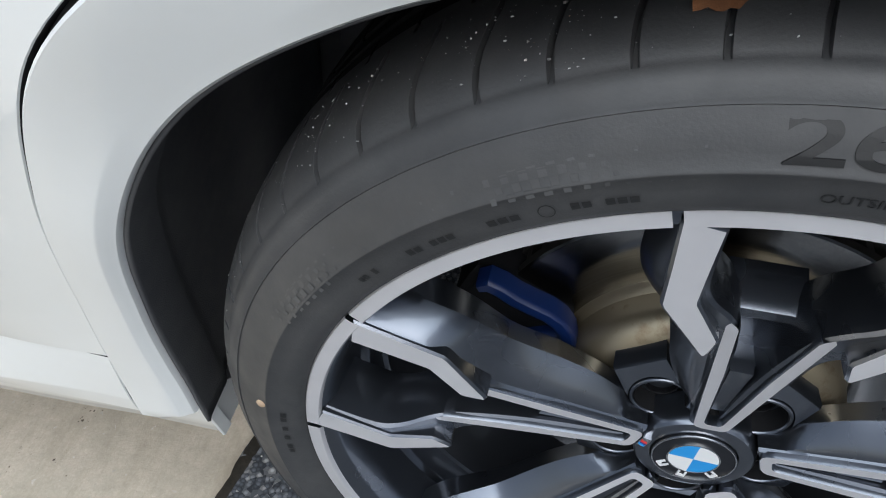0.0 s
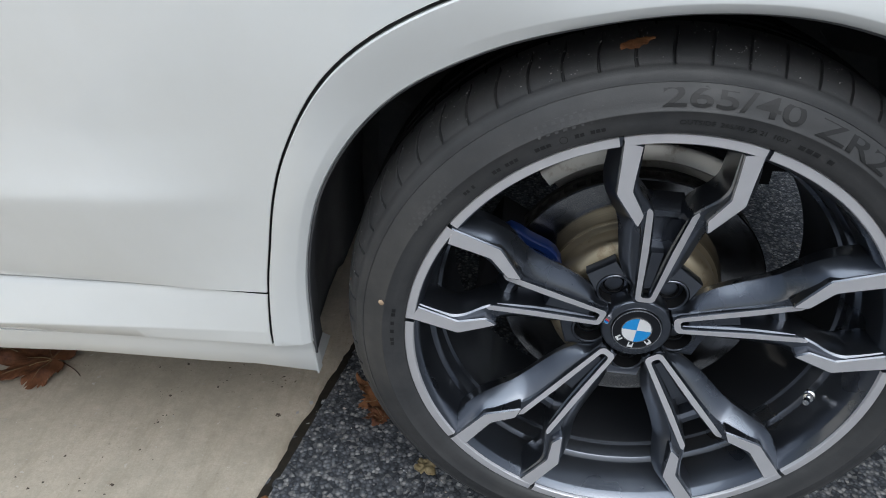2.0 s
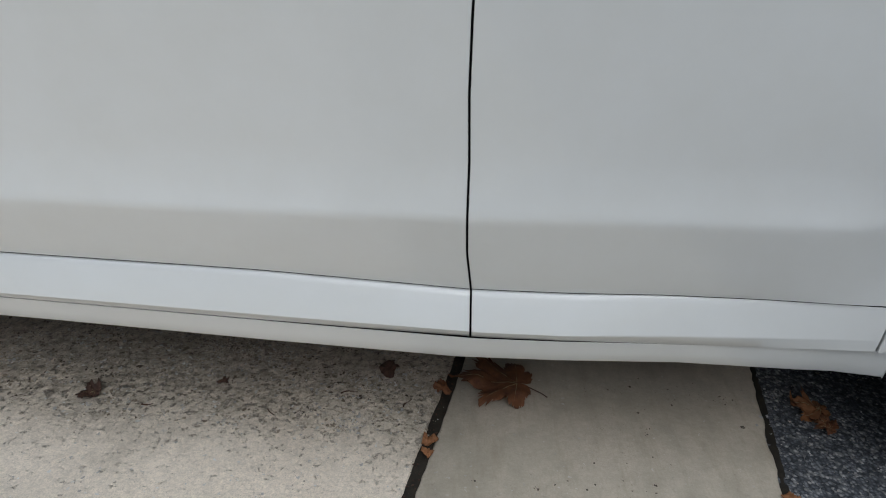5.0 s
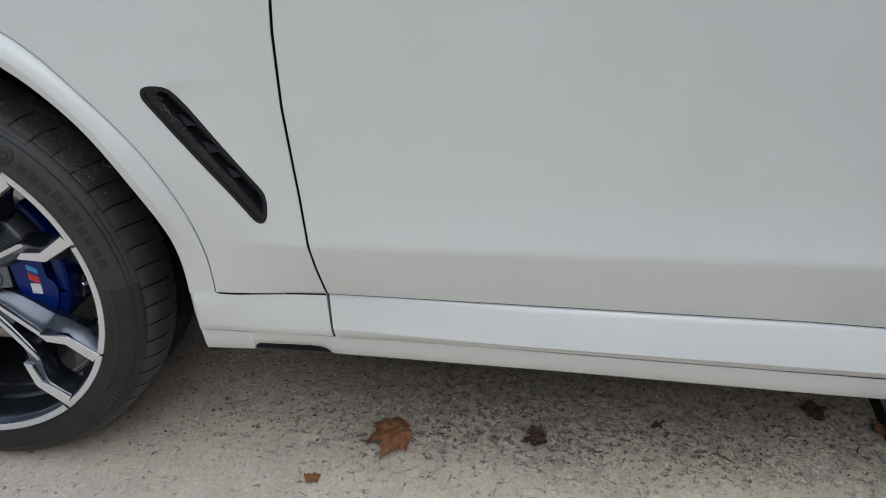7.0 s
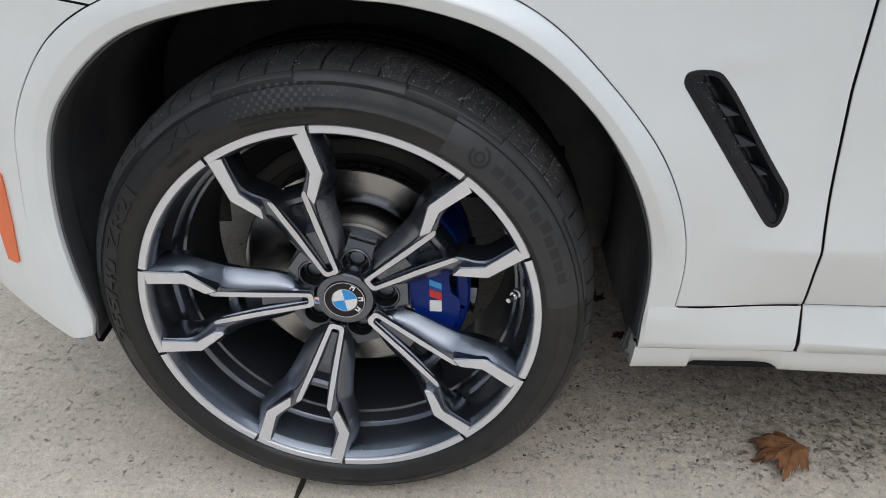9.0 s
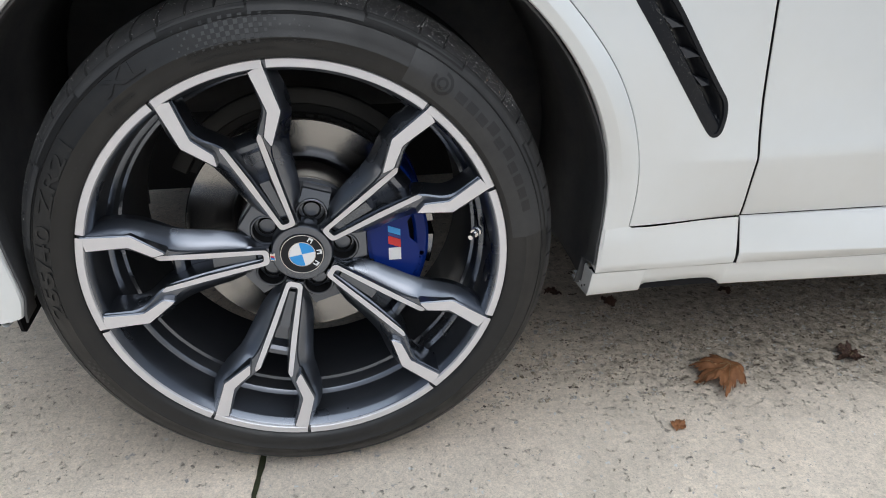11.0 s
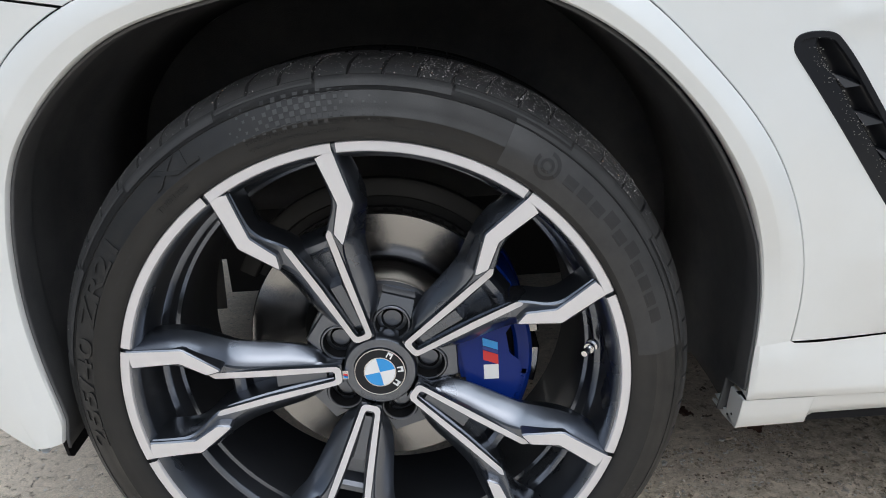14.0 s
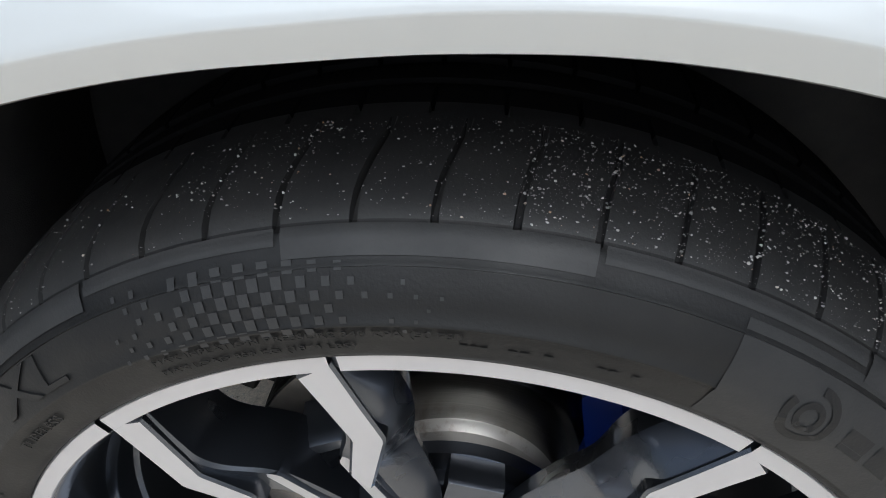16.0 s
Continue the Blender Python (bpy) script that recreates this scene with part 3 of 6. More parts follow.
def crease_z(x):
    return table(x, [(0.5, 0.488), (1.0, 0.498), (1.45, 0.507), (1.75, 0.516), (2.2, 0.536), (2.45, 0.548)])


def side_y(x, z):
    """How far the car's side lies in from the wheel face: a tucked-in foot, a soft crease, a faint hollow, a bulging upper half."""
    zb, zc = door_low(x), crease_z(x)
    top = -0.009
    if z < zc:
        y = low_y(x) + (top - low_y(x)) * max((z - zb) / (zc - zb), 0) ** 0.85
    else:
        k = table(x, [(0.5, 0.25), (0.9, 1.0)])
        rise = 1 - math.exp(-(z - zc) / 0.04)
        y = top + 0.0085 * k * rise - 0.062 * max(z - zc - 0.08, 0)
        y += 1.3 * max(z - 0.93, 0) ** 2
    bulge = smooth01((x - 1.85) / 0.6) * math.exp(-((z - 0.7) / 0.13) ** 2)
    return y - 0.009 * bulge


def fender_y(x, z):
    a = math.degrees(math.atan2(z - FRONT[1], x - FRONT[0]))
    r = math.hypot(x - FRONT[0], z - FRONT[1])
    ro, yo = arch(ARCH_F_OUT, a)
    t = smooth01((r - ro) / 0.16)
    lean = 0.4 * max(z - 0.8, 0) * min(max((0.5 - x) / 0.3, 0), 1) + 0.9 * max(z - 0.93, 0) ** 2
    tail = 0.9 * max(-x - 0.42, 0) ** 1.5
    # short ridge behind the vent's upper end
    tail -= 0.0035 * math.exp(-((z - 0.736) / 0.013) ** 2) * smooth01((x - 0.445) / 0.03) * (1 - smooth01((x - 0.47) / 0.075))
    return yo + (side_y(max(x, 0.45), z) - yo) * t + lean * t + tail


def quarter_y(x, z):
    a = math.degrees(math.atan2(z - REAR[1], x - REAR[0]))
    r = math.hypot(x - REAR[0], z - REAR[1])
    ro, yo = arch(ARCH_R_OUT, a)
    t = smooth01((r - ro) / 0.16)
    return yo + (side_y(min(x, 2.45), z) - yo) * t + 0.5 * max(x - 3.3, 0) ** 1.6


HALF = 0.0024   # half of a panel gap
TOP = 1.02


def arch_x(rows, centre, z, left=True, off=0.0032):
    """x of the arch's outer edge at a height, on one side of the wheel."""
    lo, hi = (106.0, 188.0) if left else (2.0, 70.0)
    best = min((lo + (hi - lo) * i / 800 for i in range(801)), key=lambda a: abs(centre[1] + (arch(rows, a)[0] + off) * math.sin(radians(a)) - z))
    return centre[0] + (arch(rows, best)[0] + off) * math.cos(radians(best))


# front door: pressed panel above, body-coloured sill cladding below
def door_rows(left, right, n_z=64, n_x=70):
    rows = []
    for i in range(n_z + 1):
        q = i / n_z
        row = []
        for j in range(n_x + 1):
            u = j / n_x
            z0 = 0.39
            for _ in range(3):
                x = left(z0) + (right(z0) - left(z0)) * u
                zb = door_low(x) + 0.0017
                z0 = zb + (TOP - zb) * q
            row.append((x, quarter_y(x, z0) if x > 2.0 else side_y(x, z0), z0))
        rows.append(row)
    return rows


def cladding_rows(left, right, n_x=60):
    rows = []
    for f, out in ((0.0, 0.0), (0.05, -0.0038), (0.13, -0.0076), (0.45, -0.0150), (0.71, -0.0212), (0.735, -0.0215), (0.76, -0.0202), (1.0, 0.001)):
        row = []
        for j in range(n_x + 1):
            u = j / n_x
            zt = door_low(1.0) - 0.0014
            x = left(zt) + (right(zt) - left(zt)) * u
            zt, zb = door_low(x) - 0.0017, seam_z(x) + 0.0005
            z = zt + (zb - zt) * f
            x = left(z) + (right(z) - left(z)) * u
            fade = table(x, [(0.43, 0.2), (0.65, 0.3), (0.75, 0.6), (0.95, 1.0), (1.9, 1.0), (2.36, 0.1)])
            row.append((x, low_y(x) + 0.003 + (0.026 - 0.0045 - low_y(x)) * f * 0.5 + out * fade, z))
        rows.append(row)
    return rows


def rear_door_right(z):
    if z < 0.797:
        return arch_x(ARCH_R_OUT, REAR, z)
    return table(z, SHUT)


SHUT = [(0.797, arch_x(ARCH_R_OUT, REAR, 0.797)), (0.83, 2.7055), (0.9, 2.737), (1.05, 2.822)]
REAR_EDGE = [(z, rear_door_right(z)) for z in [0.28 + 0.01 * i for i in range(47)] + [0.742 + 0.003 * i for i in range(19)]] + SHUT

for name, left, right, label in (
    ("front_door", lambda z: front_gap(z) + HALF, lambda z: rear_gap(z) - HALF, "white closed front door"),
    ("rear_door", lambda z: rear_gap(z) + HALF, lambda z: table(z, REAR_EDGE), "white closed rear door cut round the wheel arch"),
):
    bm = bmesh.new()
    panel(bm, door_rows(left, right))
    door = part(name, bm, [PAINT, MATT_BLACK], car, label)
    bm = bmesh.new()
    low_right = right if name == "front_door" else (lambda z: table(z, REAR_EDGE))
    panel(bm, cladding_rows(left, low_right))
    part("sill_cladding", bm, [PAINT, MATT_BLACK], door, "white sill cladding with a sky-lit upper facet")

# dark rubber behind the shut lines
bm = bmesh.new()
rows = []
for i in range(40):
    z = 0.33 + 0.0175 * i
    rows.append([(x, (side_y(x, z) if z > door_low(x) else low_y(x)) + 0.0085, z) for x in [0.575 + 0.02 * j for j in range(87)]])
sheet(bm, rows)
part("door_seal", bm, MATT_BLACK, car, "black rubber behind the panel gaps")

# ---- front fender with its air vent ----
VENT = [(0.4225, 0.7147), (0.4255, 0.7212), (0.4400, 0.7236), (0.4560, 0.7215), (0.4654, 0.7125), (0.4808, 0.6937), (0.5019, 0.6633), (0.5237, 0.632), (0.5431, 0.6052), (0.5572, 0.5861), (0.5672, 0.5730), (0.5705, 0.5548), (0.5712, 0.5335), (0.5662, 0.5245), (0.5585, 0.5240), (0.5512, 0.5305), (0.5333, 0.5556), (0.5051, 0.5947), (0.4779, 0.6326), (0.4515, 0.6692), (0.431, 0.6971), (0.4236, 0.7071)]


VENT = [(x + (0.003 if 3 <= i <= 11 else 0.0), z) for i, (x, z) in enumerate(VENT)]
for _ in range(2):
    VENT = [(p[0] * w + q[0] * (1 - w), p[1] * w + q[1] * (1 - w)) for p, q in zip(VENT, VENT[1:] + VENT[:1]) for w in (0.75, 0.25)]


def inside(x, z, poly):
    c = False
    for (x0, z0), (x1, z1) in zip(poly, poly[1:] + poly[:1]):
        if (z0 > z) != (z1 > z) and x < (x1 - x0) * (z - z0) / (z1 - z0) + x0:
            c = not c
    return c


def inset(poly, d):
    out = []
    n = len(poly)
    for i in range(n):
        p, q, r = Vector(poly[i - 1]), Vector(poly[i]), Vector(poly[(i + 1) % n])
        t = (r - p).normalized()
        out.append(tuple(q + Vector((t.y, -t.x)) * d))
    return out


bm = bmesh.new()
edge = [(front_gap(0.3865) - HALF, 0.3865)] + [(front_gap(z) - HALF, z) for z in np.linspace(0.40, TOP, 40)] + [(x, TOP - 0.2 * max(-x - 0.2, 0)) for x in np.linspace(0.6, -0.62, 60)] + [(-0.62, z) for z in np.linspace(0.92, 0.858, 4)]
edge_len = [0.0]
for p, q in zip(edge, edge[1:]):
    edge_len.append(edge_len[-1] + math.dist(p, q))
rows = []
N = 300
for i in range(N + 1):
    q = i / N
    a = 2.98 + (120.0 - 2.98) * q
    r = arch(ARCH_F_OUT, a)[0] + 0.0009
    p = (FRONT[0] + r * math.cos(radians(a)), FRONT[1] + r * math.sin(radians(a)))
    # the matching point on the panel's outer edge
    L = edge_len[-1]
    target = L * q
    e = (float(np.interp(target, edge_len, [w[0] for w in edge])), float(np.interp(target, edge_len, [w[1] for w in edge])))
    row = []
    for j in range(61):
        u = j / 60
        x, z = p[0] + (e[0] - p[0]) * u, p[1] + (e[1] - p[1]) * u
        row.append((x, fender_y(x, z), z))
    rows.append(row)
hole = inset(VENT, 0.0014)
rows = hemmed(rows)
vs = sheet(bm, rows, drop=lambda c: inside(c.x, c.z, hole))
rim = set(vs[0] + vs[-1] + [r[0] for r in vs] + [r[-1] for r in vs])
# outermost hem faces coloured black to stand for shade in the gaps
for f in bm.faces:
    if any(v in rim for v in f.verts):
        f.material_index = 1
fender = part("front_fender", bm, [PAINT, MATT_BLACK], car, "white front fender with a slanted black air vent")

bm = bmesh.new()
ring = [inset(VENT, -0.0020), inset(VENT, -0.0010), inset(VENT, 0.0042), inset(VENT, 0.0052)]
lift = [0.0006, -0.0010, -0.0008, 0.003]
vs = sheet(bm, [[(x, fender_y(x, z) + l, z) for x, z in poly] for poly, l in zip(ring, lift)], loop=True)


floor_rows = []
for i in range(41):
    z = 0.5262 + (0.7222 - 0.5262) * i / 40
    xs = []
    for (x0, z0), (x1, z1) in zip(VENT, VENT[1:] + VENT[:1]):
        if (z0 > z) != (z1 > z):
            xs.append(x0 + (z - z0) * (x1 - x0) / (z1 - z0))
    lo, hi = min(xs), max(xs)
    row = []
    for j in range(25):
        x = lo + (hi - lo) * j / 24
        sunk = smooth01((x - lo - 0.020) / 0.007) * (1 - 0.8 * smooth01((j / 24 - 0.6) / 0.4))
        row.append((x, fender_y(x, z) + 0.0012 + 0.017 * sunk, z))
    floor_rows.append(row)
sheet(bm, floor_rows)
vent = part("air_vent", bm, GLOSS_BLACK, fender, "gloss black slanted air vent")
# wedge-shaped fins that bridge the sunk half
for quad in (((0.4643, 0.6847), (0.4925, 0.6750), (0.4915, 0.6712), (0.4760, 0.6703)), ((0.4920, 0.6464), (0.5170, 0.6398), (0.5205, 0.6337), (0.5017, 0.6318)), ((0.5195, 0.6075), (0.5410, 0.6006), (0.5405, 0.5955), (0.5307, 0.5941))):
    bm = bmesh.new()
    y = fender_y(*quad[0])
    front = [(x, y + (0.0095, 0.0095, 0.0035, 0.0030)[k], z) for k, (x, z) in enumerate(quad)]
    prism(bm, front, [(x - 0.004, y + 0.024, z + 0.002) for x, _, z in front])
    finish(bm, "vent_fin", GLOSS_BLACK, vent)
# dust and dew specks on the flush half
rng = random.Random(8)
bm = bmesh.new()
for _ in range(150):
    z = 0.56 + 0.15 * rng.random() ** 0.7
    x = table(z, [(0.5556, 0.5333), (0.5947, 0.5051), (0.6326, 0.4779), (0.6692, 0.4515), (0.6971, 0.431), (0.725, 0.4235)]) + 0.006 + rng.triangular(0.0, 0.018, 0.015)
    r = rng.uniform(0.0002, 0.0007)
    y = fender_y(x, z)
    ring = [(x + r * math.cos(2.1 * k) * rng.uniform(0.6, 1), z + r * math.sin(2.1 * k)) for k in range(3)]
    prism(bm, [(u, y + 0.0002, v) for u, v in ring], [(u, y + 0.0014, v) for u, v in ring])
specks = part("dust_specks", bm, DUST, vent, "pale dust specks on the vent")
specks["kind"] = "stuff"

# ---- wheel-arch trims ----
SECTION = [(0.0, 0.0, 0.006), (0.0, 0.0, -0.002), (0.03, 0.02, -0.004), (0.25, 0.42, -0.0065), (0.5, 0.86, -0.0062), (0.585, 0.985, -0.0062), (0.605, 1.0, -0.006), (0.63, 1.0, -0.0057), (0.8, 0.985, -0.0038), (0.96, 0.96, -0.0018), (1.0, 0.945, 0.001), (0.99, 0.93, 0.011), (0.92, 0.92, 0.03)]


SECTION_R = [(0.0, 0.0, 0.006), (0.0, 0.0, -0.002), (0.03, 0.02, -0.004), (0.3, 0.42, -0.0065), (0.62, 0.86, -0.0062), (0.735, 0.985, -0.0062), (0.755, 1.0, -0.006), (0.78, 1.0, -0.0055), (0.88, 0.97, -0.0025), (0.97, 0.93, 0.0), (1.0, 0.92, 0.003), (0.99, 0.92, 0.011), (0.92, 0.92, 0.03)]


def arch_rows(centre, out_rows, in_rows, a0, a1, n=140, gap=0.0):
    rows = []
    for i in range(n + 1):
        a = a0 + (a1 - a0) * i / n
        (ro, yo), (ri, yi) = arch(out_rows, a), arch(in_rows, a)
        ro -= 0.0010 + gap
        row = []
        k = smooth01((a - 3.0) / 20) if centre is FRONT else 1.0   # the bulge dies away into the foot
        for u, f, dy in SECTION if centre is FRONT else SECTION_R:
            f, dy = u + (f - u) * k, dy * k if dy < 0 else dy
            r = ro + (ri - ro) * u
            row.append((centre[0] + r * math.cos(radians(a)), yo + (yi - yo) * f + dy, centre[1] + r * math.sin(radians(a))))
        rows.append(row)
    return rows


bm = bmesh.new()
sheet(bm, arch_rows(FRONT, ARCH_F_OUT, ARCH_F_IN, 3.0, 187.2))
# foot of the trim, running on under the fender to the door
rows = []
(TO, TOY), (TI, TIY) = arch(ARCH_F_OUT, 3.0), arch(ARCH_F_IN, 3.0)
for i in range(21):
    f = i / 20
    zl = 0.3845 + (0.3075 - 0.3845) * min(f / 0.96, 1.0)
    a = math.degrees(math.asin((zl - FRONT[1]) / 0.43))
    ri, yi = arch(ARCH_F_IN, a)
    x0, x1 = FRONT[0] + ri * math.cos(radians(a)), front_gap(zl) - HALF
    tuck = 0.005 * smooth01((f - 0.78) / 0.22)
    row = [(x0 + 0.003, yi + 0.035, zl), (x0 + 0.001, yi + 0.006, zl), (x0, yi + 0.003 * (1 - f), zl)]
    for j in range(1, 49):
        u = j / 48
        x = x0 + (x1 - x0) * u
        w = min(max((TO - 0.001 - (x - x0 + TI)) / (TO - 0.001 - TI), 0), 1)
        up = TOY + (TIY - TOY) * w
        flat = yi + (low_y(x1) - yi) * smooth01(u) - 0.001
        flat -= 0.003 * smooth01(f / 0.6) * smooth01((x - 0.47) / 0.1)
        mix = (1 - smooth01(f / 0.45)) * (1 - smooth01((x - TO) / 0.05))
        zl = 0.3845 + (seam_z(x) + 0.0003 - 0.3845) * min(f / 0.96, 1.0)
        z = zl if x > TO else zl + (x - x0) * 0.052 * (1 - f)
        if x > TO and f < 0.05:
            z = min(zl, 0.3838)
        row.append((x, flat + (up - flat) * mix + tuck, z))
    row.append((x1 + 0.001, row[-1][1] + 0.015, zl))
    rows.append(row)
sheet(bm, rows)
part("front_arch_trim", bm, PAINT, car, "white flared trim round the front wheel arch")

bm = bmesh.new()
rows = arch_rows(REAR, ARCH_R_OUT, ARCH_R_IN, 2.0, 189.0)
sheet(bm, [[(x, y, max(z, seam_z(min(x, 2.45)) + 0.0014)) if x < 2.5 else (x, y, z) for x, y, z in row] for row in rows])
part("rear_arch_trim", bm, PAINT, car, "white flared trim round the rear wheel arch")

# ---- rear quarter panel ----
bm = bmesh.new()
rows = []
for i in range(81):
    q = i / 80
    a = 110.0 + (2.0 - 110.0) * q
    r = arch(ARCH_R_OUT, a)[0] + 0.0012
    p = (REAR[0] + r * math.cos(radians(a)), REAR[1] + r * math.sin(radians(a)))
    e = (table(q, [(0, 2.81), (0.35, 3.1), (0.6, 3.5), (1.0, 3.62)]), table(q, [(0, TOP), (0.6, TOP), (1.0, 0.4)]))
    row = []
    for j in range(31):
        u = j / 30
        z = p[1] + (e[1] - p[1]) * u
        x = p[0] + (e[0] - p[0]) * u
        if i == 0:
            x = table(max(z, 0.797), SHUT) + 0.0048
        row.append((x, quarter_y(x, z), z))
    rows.append(row)
panel(bm, rows)
part("rear_quarter_panel", bm, [PAINT, MATT_BLACK], car, "white rear quarter panel above the wheel arch")

# ---- front bumper corner ----
bm = bmesh.new()
rows = []
for i in range(61):
    q = i / 60
    a = 120.6 + (188.0 - 120.6) * q
    r = arch(ARCH_F_OUT, a)[0] + 0.0013
    p = (FRONT[0] + r * math.cos(radians(a)), FRONT[1] + r * math.sin(radians(a)))
    e = (table(q, [(0, -0.75), (1, -0.66)]), table(q, [(0, 0.882), (0.3, 0.72), (0.6, 0.56), (1, 0.478)]))
    row = []
    for j in range(31):
        u = j / 30
        x, z = p[0] + (e[0] - p[0]) * u, p[1] + (e[1] - p[1]) * u
        if i == 0:
            z = p[1] + (0.882 - p[1]) * u
        row.append((x, arch(ARCH_F_OUT, a)[1] + 0.9 * max(-x - 0.40, 0) ** 1.5 - 0.0008, z))
    rows.append(row)
panel(bm, rows)
bumper = part("front_bumper", bm, [PAINT, MATT_BLACK], car, "white front bumper corner with an orange side reflector")
bm = bmesh.new()
ref = [(-0.430, 0.57), (-0.438, 0.50), (-0.449, 0.437), (-0.453, 0.434), (-0.468, 0.438), (-0.466, 0.50), (-0.456, 0.57), (-0.445, 0.60)]
ry = lambda x, o: 0.9 * max(-x - 0.40, 0) ** 1.5 + o
prism(bm, [(x, ry(x, -0.004), z) for x, z in inset(ref, 0.0)], [(x, ry(x, 0.006), z) for x, z in ref])
part("side_reflector", bm, ORANGE, bumper, "orange side reflector")

# curled lower edge and the rubber flap behind it
bm = bmesh.new()
rows = []
for i in range(9):
    q = i / 8
    c = Vector((-0.392 + 0.012 * q, 0.002 + 0.085 * q, 0.3125 + 0.004 * q * q))
    r = 0.0062 * (1 - 0.25 * q)
    rows.append([c + Vector((r * math.cos(w), 0, r * 1.3 * math.sin(w))) for w in [2 * math.pi * k / 12 for k in range(12)]])
sheet(bm, rows, loop=True)
bm.faces.new([bm.verts.new(p) for p in rows[-1]])
part("bumper_lip", bm, PAINT, bumper, "curled white lower edge")
bm = bmesh.new()
flap = [(0.058, 0.262), (0.066, 0.256), (0.30, 0.256), (0.30, 0.37), (0.04, 0.37), (0.05, 0.315)]
prism(bm, [(-0.4 - 0.06 * (y - 0.05), y, z) for y, z in flap], [(-0.404 - 0.06 * (y - 0.05), y, z) for y, z in flap])
part("rubber_flap", bm, MATT_BLACK, bumper, "black rubber air flap")

# ---- side skirt under the doors ----
bm = bmesh.new()
rows = []
xs = [0.427 + 0.0085 * j for j in range(239)] + [0.509, 0.5105, 0.512, 0.515, 0.518, 0.6385, 0.641, 0.644]
xs = sorted(xs)
xs = [x for x in xs if x < 2.446] + [2.447]
for f, y0, extra in ((0.0, 0.055, -0.0015), (0.0, 0.0345, -0.0012), (0.035, 0.0332, 0), (0.5, 0.0395, 0), (0.94, 0.0470, 0), (1.0, 0.0500, 0), (1.0, 0.064, 0.001), (1.0, 0.12, 0.006)):
    row = []
    for x in xs:
        zt, zb = seam_z(x), skirt_z(x)
        out = table(x, [(0.7, 0.0), (2.3, 0.0), (2.447, 0.004)])
        row.append((x, y0 + out, zt + (zb - zt) * f + extra))
    rows.append(row)
vs = sheet(bm, rows)
# top flange coloured black: the shadow line under the cladding is painted in
for f in bm.faces:
    if f.calc_center_median().y < 0.05 and all(v in vs[0] or v in vs[1] for v in f.verts):
        f.material_index = 1
# ends: the front one folds back into an upright plate with a tab at its foot
i = len(xs) - 1
bm.faces.new([row[i] for row in vs])
x, zt, zb = xs[0], seam_z(xs[0]), skirt_z(xs[0])
for plate in ([(0.0336, zt - 0.001), (0.0680, zt - 0.002), (0.0705, zt - 0.006), (0.0795, zb + 0.008), (0.0760, zb), (0.0495, zb)],
              [(0.0500, zb), (0.0790, zb + 0.007), (0.1240, zb - 0.003), (0.1260, zb - 0.007), (0.0900, zb - 0.006)]):
    prism(bm, [(x - 0.0004, y, z) for y, z in plate], [(x + 0.0022, y, z) for y, z in plate])
for y, z in ((0.062, zb + 0.012), (0.074, zb + 0.004)):
    prism(bm, [(x - 0.0012, y + 0.0016 * math.cos(k * 1.047), z + 0.0016 * math.sin(k * 1.047)) for k in range(6)],
          [(x, y + 0.0016 * math.cos(k * 1.047), z + 0.0016 * math.sin(k * 1.047)) for k in range(6)], 1)
xe, ze, be = xs[-1], seam_z(xs[-1]), skirt_z(xs[-1])
prism(bm, [(xe - 0.0005, 0.0375, ze - 0.001), (xe - 0.0005, 0.0495, be), (xe + 0.0015, 0.062, be + 0.003), (xe + 0.0015, 0.05, ze + 0.002)],
      [(xe + 0.0015, 0.0385, ze - 0.001), (xe + 0.0015, 0.0505, be), (xe + 0.0035, 0.062, be + 0.003), (xe + 0.0035, 0.05, ze + 0.002)])
skirt = part("side_skirt", bm, [PAINT, MATT_BLACK], car, "white side skirt with a jacking notch")
bm = bmesh.new()
box(bm, (0.5095, 0.051, 0.2592), (0.643, 0.1, 0.277))
part("jacking_pad", bm, MATT_BLACK, skirt, "dark jacking pad inside the notch")

# ---- hidden hull that closes the car above and behind ----
bm = bmesh.new()
rows = []
for x, zt, zs in ((-0.78, 0.72, 0.7), (-0.62, 0.93, 0.83), (0.0, 1.05, 1.01), (0.62, 1.12, 1.015), (1.25, 1.6, 1.015), (1.9, 1.67, 1.015), (2.8, 1.62, 1.015), (3.4, 1.3, 1.015), (3.62, 1.1, 1.0)):
    yn = 0.9 * max(-x - 0.40, 0) ** 1.5 + 0.5 * max(x - 3.3, 0) ** 1.6 - 0.012
    if x < 0.3:
        yn += 0.06
    g = zt - zs
    rows.append([(x, yn, zs), (x, yn + 0.05, zs + g * 0.35), (x, yn + 0.25, zt - 0.04), (x, 0.55, zt), (x, 1.35, zt), (x, 1.88 - yn - 0.25, zt - 0.04), (x, 1.88 - yn, zs), (x, 1.88 - yn, 0.3)])
sheet(bm, rows)
bm.faces.new([bm.verts.new(p) for p in rows[0]] )
bm.faces.new([bm.verts.new(p) for p in rows[-1]] + [bm.verts.new((3.62, 0.1, 0.4))])
part("roof", bm, PAINT, car, "plain white upper body")
for name, lo, hi in (("underbody", (0.56, 0.11, 0.235), (2.3, 1.8, 0.32)), ("engine_undertray", (-0.7, 0.66, 0.30), (0.555, 1.5, 0.7)), ("luggage_floor", (2.305, 0.66, 0.30), (3.55, 1.5, 0.7)), ("front_axle", (-0.45, 0.9, 0.13), (0.5, 1.7, 0.31)), ("rear_axle", (2.45, 0.9, 0.15), (3.3, 1.7, 0.31))):
    bm = bmesh.new()
    box(bm, lo, hi)
    part(name, bm, MATT_BLACK, car, "dark underside part")


